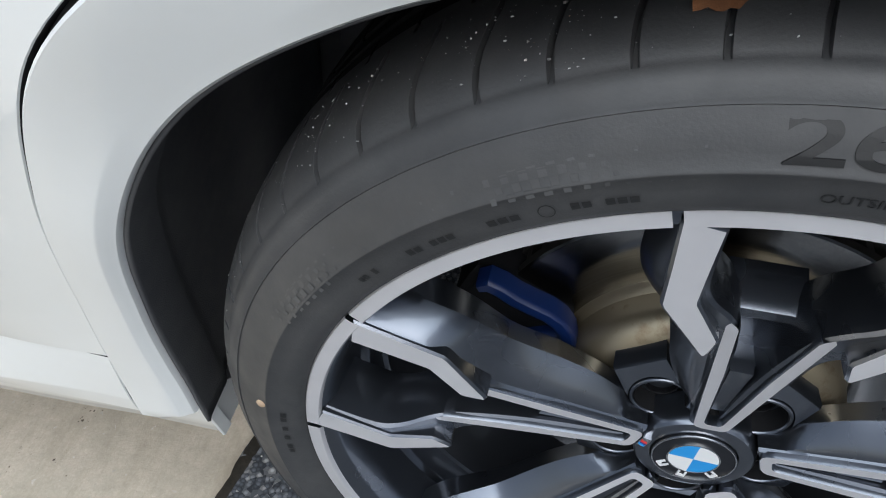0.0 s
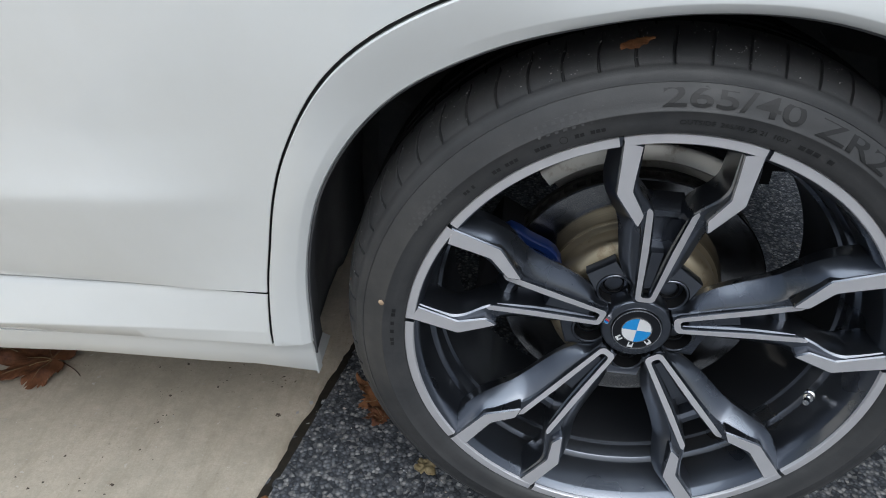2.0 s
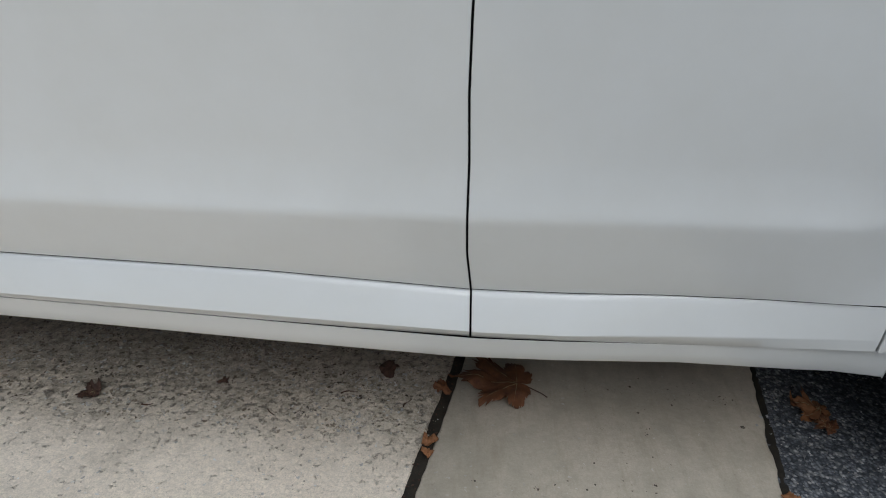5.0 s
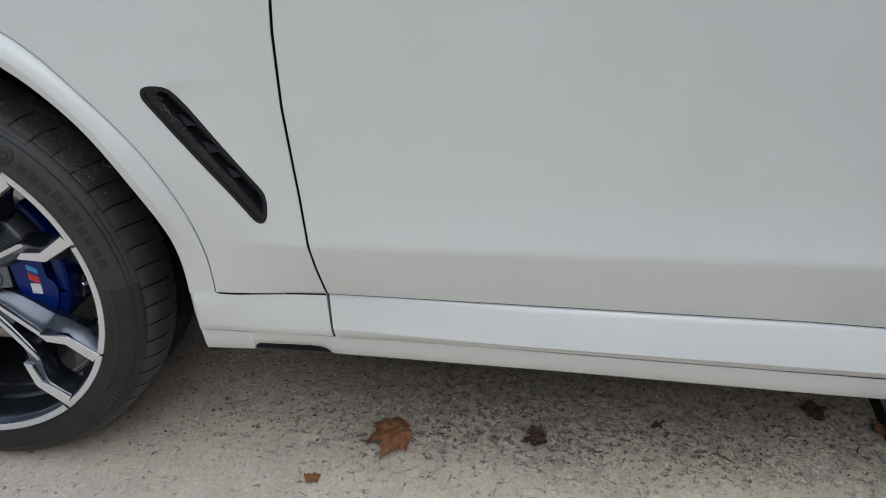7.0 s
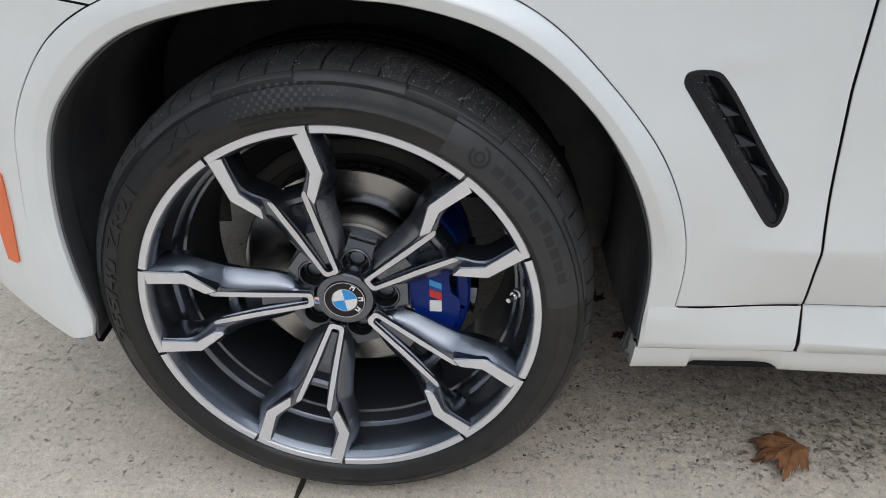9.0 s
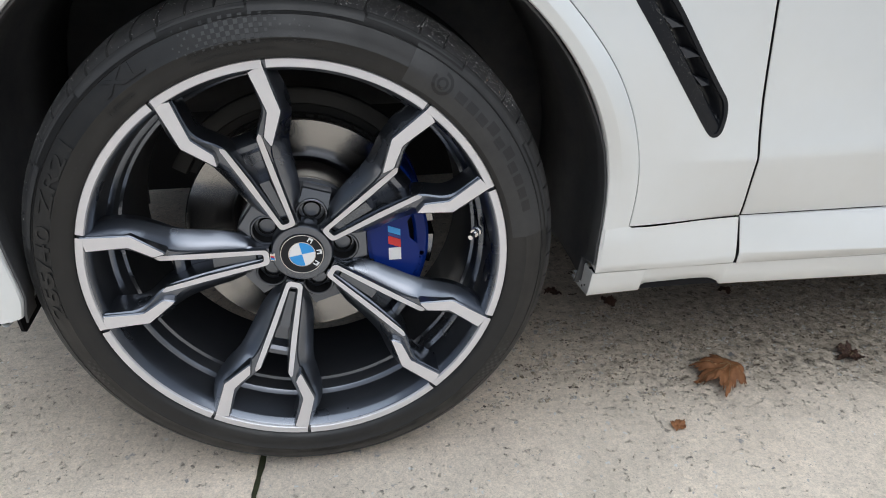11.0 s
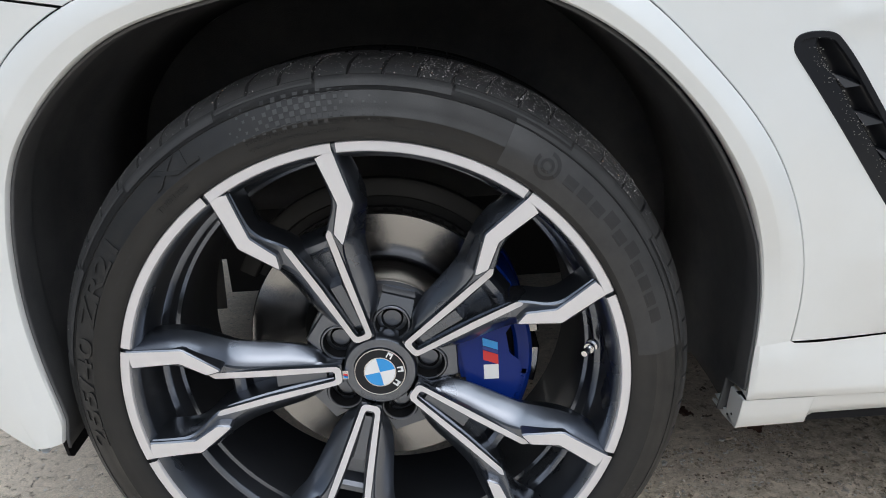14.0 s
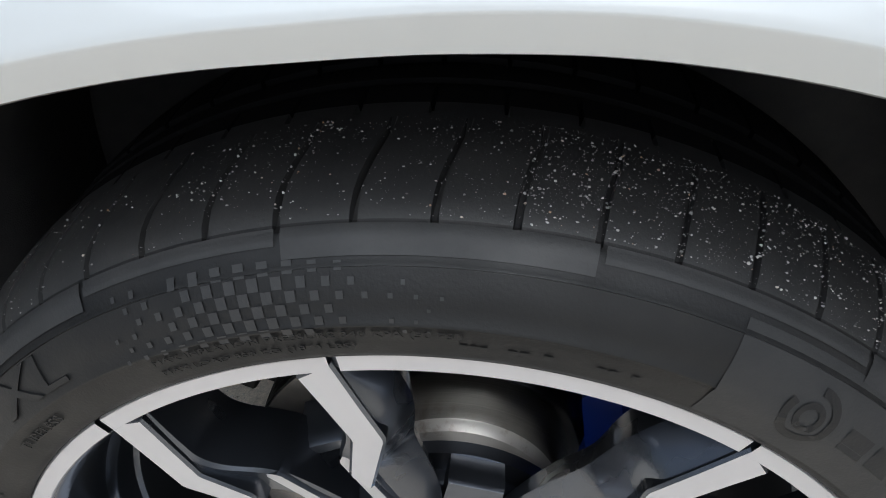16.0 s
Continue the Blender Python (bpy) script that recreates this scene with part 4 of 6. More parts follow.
# ---- wheel-arch liners ----
def liner(centre, in_rows, a0, a1, name):
    bm = bmesh.new()
    rows = []
    for i in range(101):
        a = a0 + (a1 - a0) * i / 100
        ri, yi = arch(in_rows, a)
        rows.append([(centre[0] + (ri + dr) * math.cos(radians(a)), max(yi, -0.01) + (dy if a > -7.5 else max(dy, 0.06)), centre[1] + (ri + dr) * math.sin(radians(a))) for dr, dy in ((-0.0015, 0.006), (0.001, 0.012), (0.004, 0.05), (0.010, 0.06), (0.016, 0.075), (0.02, 0.15), (0.02, 0.21), (0.014, 0.22), (0.014, 0.4))])
    sheet(bm, rows)
    # inner wall
    top = [Vector(p) for p in (rows[i][-1] for i in range(0, 101, 4)) if p[2] > 0.25]
    a, b = (top[0], top[-1]) if top[0][0] < top[-1][0] else (top[-1], top[0])
    foot = a.z if centre is FRONT else 0.1   # the liner reaches further down ahead of the rear wheel
    base = [Vector((x, a.y, z)) for x, z in ((b.x - 0.07, b.z), (b.x - 0.09, 0.47), (a.x + 0.1, 0.47), (a.x + 0.09, foot), (a.x - 0.02, foot))]
    bm.faces.new([bm.verts.new(p) for p in (top if top[-1] is b else top[::-1]) + base])
    # dark strip behind the seam of the trim
    rows = []
    for i in range(101):
        a = 2.5 + (187.0 - 2.5) * i / 100
        ro, yo = arch(ARCH_F_OUT if centre is FRONT else ARCH_R_OUT, a)
        rows.append([(centre[0] + (ro + dr) * math.cos(radians(a)), yo + 0.013, centre[1] + (ro + dr) * math.sin(radians(a))) for dr in (-0.012, 0.0045)])
    sheet(bm, rows)
    ob = part(name, bm, LINER, car, "black felt wheel-arch liner")
    m = ob.modifiers.new("thick", "SOLIDIFY")
    m.thickness, m.offset = 0.003, 0
    return ob


liner(FRONT, ARCH_F_IN, -14, 189, "front_liner")
liner(REAR, ARCH_R_IN, 0, 190, "rear_liner")


# ---- wheels ----
SIDEWALL = [(0.276, 0.018), (0.283, 0.006), (0.2862, -0.0005), (0.2875, -0.0034), (0.292, -0.0058), (0.300, -0.0076), (0.3095, -0.0082), (0.3102, -0.0089), (0.3112, -0.0089), (0.312, -0.0080), (0.320, -0.0058), (0.328, -0.0018), (0.3345, 0.0024), (0.3352, 0.0018), (0.3362, 0.0030), (0.337, 0.0046), (0.342, 0.0088), (0.3462, 0.0124), (0.3468, 0.0145), (0.3488, 0.0168)]
TREAD = [(0.352, 0.0205), (0.356, 0.028), (0.359, 0.037), (0.3612, 0.047), (0.363, 0.058), (0.3640, 0.070), (0.3644, 0.0790), (0.3645, 0.0815), (0.3646, 0.0830), (0.3647, 0.0845), (0.3648, 0.0882), (0.365, 0.094), (0.3648, 0.104), (0.3646, 0.113), (0.3615, 0.1145), (0.3615, 0.123), (0.3642, 0.1245), (0.3642, 0.1325)]
PITCHES = 63
FRACTIONS = [(0.0, 0, 0), (0.02, 1, 0), (0.085, 1, 0), (0.105, 0, 0), (0.31, 0, 0), (0.5, 0, 0), (0.515, 0, 1), (0.565, 0, 1), (0.58, 0, 0), (0.79, 0, 0)]


def side_profile(r):
    return float(np.interp(r, [p[0] for p in SIDEWALL], [p[1] for p in SIDEWALL]))


def tyre_mesh(grow, phase, floor_z):
    half = SIDEWALL + TREAD
    prof = [(r + max(r - 0.29, 0) * grow, y) for r, y in half]
    prof += [(r, 0.265 - y) for r, y in reversed(prof[:-1])]
    bm = bmesh.new()
    rows = []
    for r, y in prof:
        row = []
        for k in range(PITCHES):
            for f, outer, second in FRACTIONS:
                slant = 1.7 * smooth01((y - 0.01) / 0.07) ** 1.3 - (0.25 if y > 0.08 else 0)
                a = phase + (k + f) * 360 / PITCHES - slant * (1 if r > 0.338 else 0)
                rr, yy = r, y
                if outer and 0.0150 < y < 0.0785:
                    rr, yy = r - 0.005 * smooth01((y - 0.010) / 0.016), y + 0.002 * smooth01((0.04 - y) / 0.03)
                if second and (0.0840 < y < 0.105 or 0.125 < y < 0.2565 and y > 0.15):
                    rr = r - 0.005
                p = polar(rr, a, yy)
                if p.z < floor_z:
                    p.z = floor_z
                    p.y += -0.004 if y < 0.13 else 0.004
                row.append(p)
        rows.append(row)
    sheet(bm, rows, loop=True)
    # the shade inside the arch is put into the colour: black tread past 0.092
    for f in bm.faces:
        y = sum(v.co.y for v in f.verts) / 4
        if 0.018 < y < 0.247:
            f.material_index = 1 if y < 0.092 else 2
    return bm


def tyre_text(text, angle, radius, height, parent, name="lettering", squeeze=1.0, mat=None, bold=0.0):
    """Raised letters that run clockwise round the sidewall; angle is where they begin."""
    cu = bpy.data.curves.new("text", "FONT")
    cu.body = text
    cu.size = height / 0.72
    cu.extrude = 0.0005 if height > 0.01 else 0.0002
    cu.offset = bold
    ob = bpy.data.objects.new("text", cu)
    scene.collection.objects.link(ob)
    dg = bpy.context.evaluated_depsgraph_get()
    me = bpy.data.meshes.new_from_object(ob.evaluated_get(dg))
    bpy.data.objects.remove(ob)
    bpy.data.curves.remove(cu)
    bm = bmesh.new()
    bm.from_mesh(me)
    bpy.data.meshes.remove(me)
    bmesh.ops.triangulate(bm, faces=bm.faces)
    for limit in (0.008, 0.005, 0.004):
        long = [e for e in bm.edges if e.calc_length() > limit]
        if long:
            bmesh.ops.subdivide_edges(bm, edges=long, cuts=1)
            bmesh.ops.triangulate(bm, faces=bm.faces)
    for v in bm.verts:
        a = angle - math.degrees(v.co.x * squeeze / (radius + height / 2))
        r = radius + v.co.y
        v.co = polar(r, a, side_profile(r) - 0.0008 - v.co.z)
    if height < 0.01:
        part(name, bm, mat or SMALL_LETTER, parent)["kind"] = "stuff"
        return
    # large letters are parts of their own
    left = set(bm.verts)
    while left:
        todo, island = [left.pop()], []
        while todo:
            v = todo.pop()
            island.append(v)
            for e in v.link_edges:
                o = e.other_vert(v)
                if o in left:
                    left.remove(o)
                    todo.append(o)
        one = bmesh.new()
        ids = {v: one.verts.new(v.co) for v in island}
        for f in {f for v in island for f in v.link_faces}:
            one.faces.new([ids[v] for v in f.verts])
        part("letter", one, mat or LETTER, parent)
    bm.free()


def patch(bm, a0, a1, r0, r1, lift=0.0006, na=4, nr=3):
    """A slightly raised piece of the sidewall."""
    front = [[polar(r0 + (r1 - r0) * j / nr, a0 + (a1 - a0) * i / na, side_profile(r0 + (r1 - r0) * j / nr) - lift) for j in range(nr + 1)] for i in range(na + 1)]
    vs = sheet(bm, front)
    return vs


# one spoke pair in its own plane: u outward, v sideways
ARM_OUT = [(0.045, 0.0130), (0.09, 0.0182), (0.13, 0.0232), (0.165, 0.0295), (0.178, 0.041), (0.2107, 0.0690), (0.245, 0.0705), (0.2695, 0.0712)]
ARM_IN = [(0.045, 0.0040), (0.09, 0.0065), (0.13, 0.0105), (0.165, 0.0155), (0.190, 0.0215), (0.2165, 0.0470), (0.245, 0.0478), (0.2668, 0.0480)]
ARM_Y = [0.0465, 0.0385, 0.0305, 0.022, 0.016, 0.0045, 0.003, 0.003]
SEGMENT = [(0.2700, 0.0690), (0.2400, 0.0672), (0.2115, 0.0660), (0.2085, 0.0645), (0.1745, 0.0385), (0.1735, 0.0372), (0.1745, 0.0363), (0.1860, 0.0338), (0.1885, 0.0340), (0.2145, 0.0500), (0.2170, 0.0506), (0.2400, 0.0505), (0.2672, 0.0500)]
STRIP = [(0.1905, 0.0262), (0.1895, 0.0283), (0.1283, 0.0212), (0.0560, 0.0126), (0.0500, 0.0118), (0.0468, 0.0095), (0.0455, 0.0060), (0.0455, 0.0)]
STRIP_IN = [(0.1868, 0.0222), (0.1835, 0.0205), (0.1290, 0.0132), (0.0590, 0.0066), (0.0560, 0.0062), (0.0540, 0.0050), (0.0530, 0.0035), (0.0528, 0.0)]


def eased(rows, steps=8, reach=3):
    """More stations along a loft, with its bends rounded."""
    rows = np.array(rows)
    t = np.linspace(0, len(rows) - 1, (len(rows) - 1) * steps + 1)
    fine = np.stack([np.interp(t, range(len(rows)), rows[:, c]) for c in range(rows.shape[1])], 1)
    out = [fine[max(i - reach, 0) if i >= reach else 0:i + min(reach, i, len(fine) - 1 - i) + 1][-(2 * min(reach, i, len(fine) - 1 - i) + 1):].mean(0) for i in range(len(fine))]
    return [tuple(float(v) for v in r) for r in out]


FLANK = [0.0, 0.0195, 0.022, 0.024, 0.0215, 0.0115, 0.0105, 0.003]
ARM = eased([(*o, *i, y, f) for o, i, y, f in zip(ARM_OUT, ARM_IN, ARM_Y, FLANK)], 10, 5)


def strip_y(u):
    return table(u, [(0.045, 0.0440), (0.06, 0.0415), (0.13, 0.0280), (0.19, 0.0160)])


def spoke(phase, parent):
    """A forked spoke: painted body with flanks, and machined faces on top."""
    bm = bmesh.new()
    ca, sa = math.cos(radians(phase)), math.sin(radians(phase))

    def put(u, v, y):
        return Vector((u * ca - v * sa, y, u * sa + v * ca))

    for sgn in (1, -1):
        rows = []
        for uo, vo, ui, vi, y, flank in ARM:
            deep = table(uo, [(0.045, 0.03), (0.13, 0.045), (0.27, 0.05)])
            flank *= smooth01((uo - 0.058) / 0.016)
            rows.append([put(uo, sgn * (vo + 0.0006), y + 0.0028), put(uo, sgn * (vo - 0.001), y), put(ui, sgn * (vi + 0.002), y), put(ui, sgn * (vi - 0.0005), y + 0.0025),
                         put(ui, sgn * (vi - 0.003), y + deep * 0.7), put(ui, sgn * vi, y + deep), put(uo, sgn * (vo + flank * 0.55), y + deep), put(uo, sgn * (vo + flank * 0.9), y + deep * 0.62), put(uo, sgn * (vo + flank), y + deep * 0.50), put(uo, sgn * (vo + flank * 0.80), y + deep * 0.37), put(uo, sgn * (vo + flank * 0.53), y + deep * 0.24), put(uo, sgn * (vo + flank * 0.25), y + deep * 0.11)])
        sheet(bm, rows, loop=True)
        # raised outer block with its machined face
        def seg_y(u):
            return table(u, [(0.172, 0.0035), (0.2, 0.0015), (0.27, -0.0006)])
        grown = []
        n = len(SEGMENT)
        for i in range(n):
            p, r = Vector(SEGMENT[i - 1]), Vector(SEGMENT[(i + 1) % n])
            t = (r - p).normalized()
            grown.append((SEGMENT[i][0] - t.y * 0.0016 * -1, SEGMENT[i][1] + t.x * 0.0016 * -1))
        top = [put(u, sgn * v, seg_y(u)) for u, v in SEGMENT]
        rim = [put(u, sgn * v, seg_y(u0) + 0.0016) for (u, v), (u0, _) in zip(grown, SEGMENT)]
        low = [put(u, sgn * v, seg_y(u0) + 0.02) for (u, v), (u0, _) in zip(grown, SEGMENT)]
        a = [bm.verts.new(p) for p in top]
        f = bm.faces.new(a)
        f.material_index = 1
        b = [bm.verts.new(p) for p in rim]
        c = [bm.verts.new(p) for p in low]
        for i in range(n):
            j = (i + 1) % n
            bm.faces.new((a[i], a[j], b[j], b[i]))
            bm.faces.new((b[i], b[j], c[j], c[i]))
        # thin machined strip from the hub
        rows = [[put(u, sgn * v, strip_y(u) - 0.0008) for u, v in STRIP], [put(u, sgn * v, strip_y(u) - 0.0008) for u, v in STRIP_IN]]
        sheet(bm, rows, mat=1)
        rows = [[put(u, sgn * v, strip_y(u) - 0.0008) for u, v in STRIP], [put(u + 0.0004, sgn * (v + 0.0012), strip_y(u) + 0.0012) for u, v in STRIP], [put(u, sgn * (v + 0.002), strip_y(u) + 0.012) for u, v in STRIP]]
        sheet(bm, rows)
        rows = [[put(u, sgn * v, strip_y(u) - 0.0008) for u, v in STRIP_IN], [put(u, sgn * max(v - 0.0012, 0), strip_y(u) + 0.0012) for u, v in STRIP_IN], [put(u, sgn * max(v - 0.002, 0), strip_y(u) + 0.014) for u, v in STRIP_IN]]
        sheet(bm, rows)
    # channel floor under the plate, a pocket past it, and the saddle where the arms part
    sheet(bm, [[put(u, -w, strip_y(u) + d), put(u, -w * 0.5, strip_y(u) + d), put(u, w * 0.5, strip_y(u) + d), put(u, w, strip_y(u) + d)] for u, w, d in ((0.05, 0.006, 0.012), (0.06, 0.0075, 0.012), (0.122, 0.0130, 0.015), (0.124, 0.0132, 0.034), (0.156, 0.0180, 0.038), (0.161, 0.0185, 0.026), (0.166, 0.0190, 0.0235), (0.173, 0.0205, 0.0245), (0.177, 0.0215, 0.031), (0.182, 0.0225, 0.058))])
    prism(bm, [put(0.064, -0.0042, strip_y(0.064) + 0.007), put(0.121, -0.0070, strip_y(0.121) + 0.0085), put(0.121, 0.0070, strip_y(0.121) + 0.0085), put(0.064, 0.0042, strip_y(0.064) + 0.007)],
          [put(0.062, -0.0047, strip_y(0.064) + 0.013), put(0.123, -0.0078, strip_y(0.121) + 0.017), put(0.123, 0.0078, strip_y(0.121) + 0.017), put(0.062, 0.0047, strip_y(0.064) + 0.013)])
    return part("spoke", bm, [GUNMETAL, ALLOY], parent, angle=28)


def build_wheel(centre, phase, grow, groove_phase, floor_z, rear):
    bm = bmesh.new()
    lathe(bm, [(0.2858, 0.006), (0.2835, 0.0032), (0.274, 0.0032), (0.2722, 0.0045), (0.2685, 0.0135), (0.2676, 0.0148), (0.2648, 0.0625), (0.2640, 0.0645), (0.2578, 0.0672), (0.2568, 0.0685), (0.2556, 0.0880), (0.2548, 0.0895), (0.2505, 0.0908), (0.2495, 0.0925), (0.2475, 0.15), (0.2450, 0.225), (0.262, 0.235), (0.278, 0.262)], 180)
    # faces past y 0.0915 take the darker barrel colour
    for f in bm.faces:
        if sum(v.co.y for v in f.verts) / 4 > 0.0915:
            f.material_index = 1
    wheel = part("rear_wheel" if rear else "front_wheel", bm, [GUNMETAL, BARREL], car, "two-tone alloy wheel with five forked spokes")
    wheel.location = (centre[0], 0, centre[1])
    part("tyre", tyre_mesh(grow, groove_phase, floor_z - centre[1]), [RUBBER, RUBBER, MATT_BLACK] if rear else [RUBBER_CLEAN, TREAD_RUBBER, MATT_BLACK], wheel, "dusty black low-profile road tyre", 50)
    # machined lip in arcs, with a slot beside each spoke tip
    for k in range(5):
        for a0, a1 in ((-14.35, 14.35), (15.35, 56.65)):
            bm = bmesh.new()
            lathe(bm, [(0.2858, 0.0035), (0.2855, 0.0008), (0.2845, -0.0006), (0.2752, -0.0008), (0.2742, 0.0004), (0.2738, 0.0045)], 40, phase + 72 * k + a0, phase + 72 * k + a1)
            part("rim_lip", bm, ALLOY, wheel, "bright machined rim lip")
    for k in range(5):
        spoke(phase + 72 * k, wheel)
    # hub with bolt wells between the spokes
    bm = bmesh.new()
    lathe(bm, [(0.0, 0.0545), (0.0305, 0.0545), (0.0308, 0.0490), (0.0314, 0.0476), (0.0325, 0.0472), (0.0390, 0.0474), (0.0415, 0.0480), (0.0432, 0.0500), (0.0442, 0.0540), (0.0446, 0.075)], 90)
    lathe(bm, [(0.040, 0.078), (0.0735, 0.078), (0.0755, 0.081), (0.0765, 0.089), (0.094, 0.090), (0.095, 0.1)], 90)
    part("hub", bm, GUNMETAL, wheel)
    for k in range(5):
        a = phase + 36 + 72 * k
        ca, sa = math.cos(radians(a)), math.sin(radians(a))
        cx, cz = 0.0575 * ca, 0.0575 * sa
        bm = bmesh.new()
        circle = [2 * math.pi * i / 32 for i in range(32)]

        def rings(profile):
            sheet(bm, [[Vector((cx + r * math.cos(t), y, cz + r * math.sin(t))) for t in circle] for r, y in profile], loop=True)

        rings([(0.0226, 0.079), (0.0224, 0.0612), (0.0216, 0.0604), (0.0200, 0.0604), (0.0192, 0.0614), (0.0188, 0.067)])
        part("bolt_well", bm, GUNMETAL, wheel)
        # sloping ledge outside the well, hollowed round it
        bm = bmesh.new()
        arc = [(0.0575 + 0.0232 * math.cos(t), 0.0232 * math.sin(t)) for t in [radians(-62 + 124 * i / 12) for i in range(13)]]
        outer = [(0.0915, 0.0195 * (1 - 2 * i / 12) * -1) for i in range(13)]
        level = lambda u: 0.0600 + 0.26 * (u - 0.07)
        top = [[(u * ca - v * sa, level(u), u * sa + v * ca) for u, v in row] for row in (arc, [(a0[0] * 0.15 + b0[0] * 0.85, a0[1] * 0.15 + b0[1] * 0.85) for a0, b0 in zip(arc, outer)], outer)]
        low = [(u * ca - v * sa, 0.092, u * sa + v * ca) for u, v in outer]
        mid = [(u * ca - v * sa, level(u) + 0.0025, u * sa + v * ca) for u, v in [(p[0] + 0.0015, p[1] * 1.03) for p in outer]]
        sheet(bm, [*top, mid, low])
        for e in (0, -1):
            u, v = arc[e]
            U, V = outer[e]
            bm.faces.new([bm.verts.new(p) for p in ((u * ca - v * sa, level(u), u * sa + v * ca), (U * ca - V * sa, level(U), U * sa + V * ca), (U * ca - V * sa, 0.092, U * sa + V * ca), (u * ca - v * sa, 0.085, u * sa + v * ca))])
        part("bolt_ledge", bm, GUNMETAL, wheel)
        bm = bmesh.new()
        rings([(0.0189, 0.0612), (0.0182, 0.088), (0.0, 0.089)])
        part("bolt_bore", bm, MATT_BLACK, wheel)
        bm = bmesh.new()
        rings([(0.0150, 0.092), (0.0138, 0.0805), (0.0128, 0.0745), (0.0122, 0.0732), (0.0116, 0.0736), (0.0113, 0.0755)])
        sheet(bm, [[Vector((cx + r * math.cos(t), y, cz + r * math.sin(t))) for t in circle] for r, y in ((0.0110, 0.0755), (0.0106, 0.086), (0.0, 0.0865))], loop=True)
        part("wheel_bolt", bm, BOLT_BLACK, wheel, "black wheel bolt")
    for k in range(5):
        c = polar(0.0605, phase + 72 * k, 0)
        bm = bmesh.new()
        sheet(bm, [[c + Vector((r * math.cos(t), y, r * math.sin(t))) for t in [2 * math.pi * i / 16 for i in range(16)]] for r, y in ((0.0056, 0.0500), (0.0050, 0.0490), (0.0046, 0.056), (0.0, 0.057))], loop=True)
        part("spoke_bore", bm, MATT_BLACK, wheel)
    # centre cap: black ring, blue and white quarters, thin bright edge
    bm = bmesh.new()
    lathe(bm, [(0.0, 0.0462), (0.0296, 0.0462), (0.0304, 0.0468), (0.0308, 0.0545)], 64)
    part("centre_cap", bm, GLOSS_BLACK, wheel, "round black cap with blue and white quarters")
    turn = 10.0 if not rear else -95.0
    for k, m in enumerate((LIGHT_BLUE, WHITE, LIGHT_BLUE, WHITE)):
        bm = bmesh.new()
        a0 = turn + 90 * k
        pts = [polar(0, 0, 0.0452)] + [polar(0.0180, a0 + 90 * i / 14, 0.0452) for i in range(15)]
        prism(bm, pts, [p + Vector((0, 0.0012, 0)) for p in pts])
        finish(bm, "cap_quarter", m, wheel)
    for r in (0.0187, 0.0298):
        bm = bmesh.new()
        lathe(bm, [(r - 0.0006, 0.0462), (r - 0.0005, 0.0450), (r + 0.0005, 0.0450), (r + 0.0006, 0.0462)], 64)
        part("cap_ring", bm, CHROME, wheel)
    for da in (48, -5, -50):
        bm = bmesh.new()
        a = turn + da
        c, t = polar(0.0243, a, 0), polar(1, a - 90, 0)
        n = polar(1, a, 0)
        w, h = 0.0033, 0.0036
        pts = [c + t * (i * w) + n * (j * h) for i, j in ((-1, -1), (-0.55, -1), (-0.55, 0.4), (0, 0.1), (0.55, 0.4), (0.55, -1), (1, -1), (1, 1), (-1, 1))]
        prism(bm, [p + Vector((0, 0.0452, 0)) for p in pts], [p + Vector((0, 0.0462, 0)) for p in pts])
        part("cap_mark", bm, WHITE, wheel)
    # small badge plate on one spoke root
    bm = bmesh.new()
    a = phase + 72
    ca, sa = math.cos(radians(a)), math.sin(radians(a))
    prism(bm, [(u * ca - v * sa, 0.0432, u * sa + v * ca) for u, v in ((0.0372, -0.0055), (0.0440, -0.0055), (0.0440, 0.0055), (0.0372, 0.0055))], [(u * ca - v * sa, 0.05, u * sa + v * ca) for u, v in ((0.0372, -0.0055), (0.0440, -0.0055), (0.0440, 0.0055), (0.0372, 0.0055))])
    part("badge_plate", bm, CHROME, wheel)
    for m, v0, v1 in ((LIGHT_BLUE, 0.0024, 0.0046), (NAVY, 0.0008, 0.0024), (RED, -0.0008, 0.0008)):
        bm = bmesh.new()
        q = [(0.0382, v0), (0.0382, v1), (0.0432, v1 - 0.0012), (0.0432, v0 - 0.0012)]
        prism(bm, [(u * ca - v * sa, 0.0426, u * sa + v * ca) for u, v in q], [(u * ca - v * sa, 0.0434, u * sa + v * ca) for u, v in q])
        part("badge_stripe", bm, m, wheel)
    # valve
    va = 3.6 if not rear else -21.0
    bm = bmesh.new()
    d = Vector((math.cos(radians(va)), 0, math.sin(radians(va)))) * -0.55 + Vector((0, -0.83, 0))
    base = polar(0.252, va, 0.052)
    side = d.orthogonal().normalized()
    up = d.cross(side)
    rows = []
    for r, L in ((0.0, 0.034), (0.0036, 0.034), (0.0042, 0.032), (0.0042, 0.022), (0.0034, 0.0215), (0.0034, 0.0135), (0.0062, 0.013), (0.0062, 0.007), (0.0045, 0.006), (0.0075, 0.003), (0.008, -0.004)):
        rows.append([base + d * (L * 0.68) + side * (r * math.cos(2 * math.pi * i / 14)) + up * (r * math.sin(2 * math.pi * i / 14)) for i in range(14)])
    sheet(bm, rows, loop=True)
    part("valve", bm, CHROME, wheel, "metal tyre valve")
    return wheel


front_wheel = build_wheel(FRONT, 108.37, 0.0, 94.95, 0.0, False)
rear_wheel = build_wheel(REAR, 87.94, 0.05, 93.4, -0.004, True)


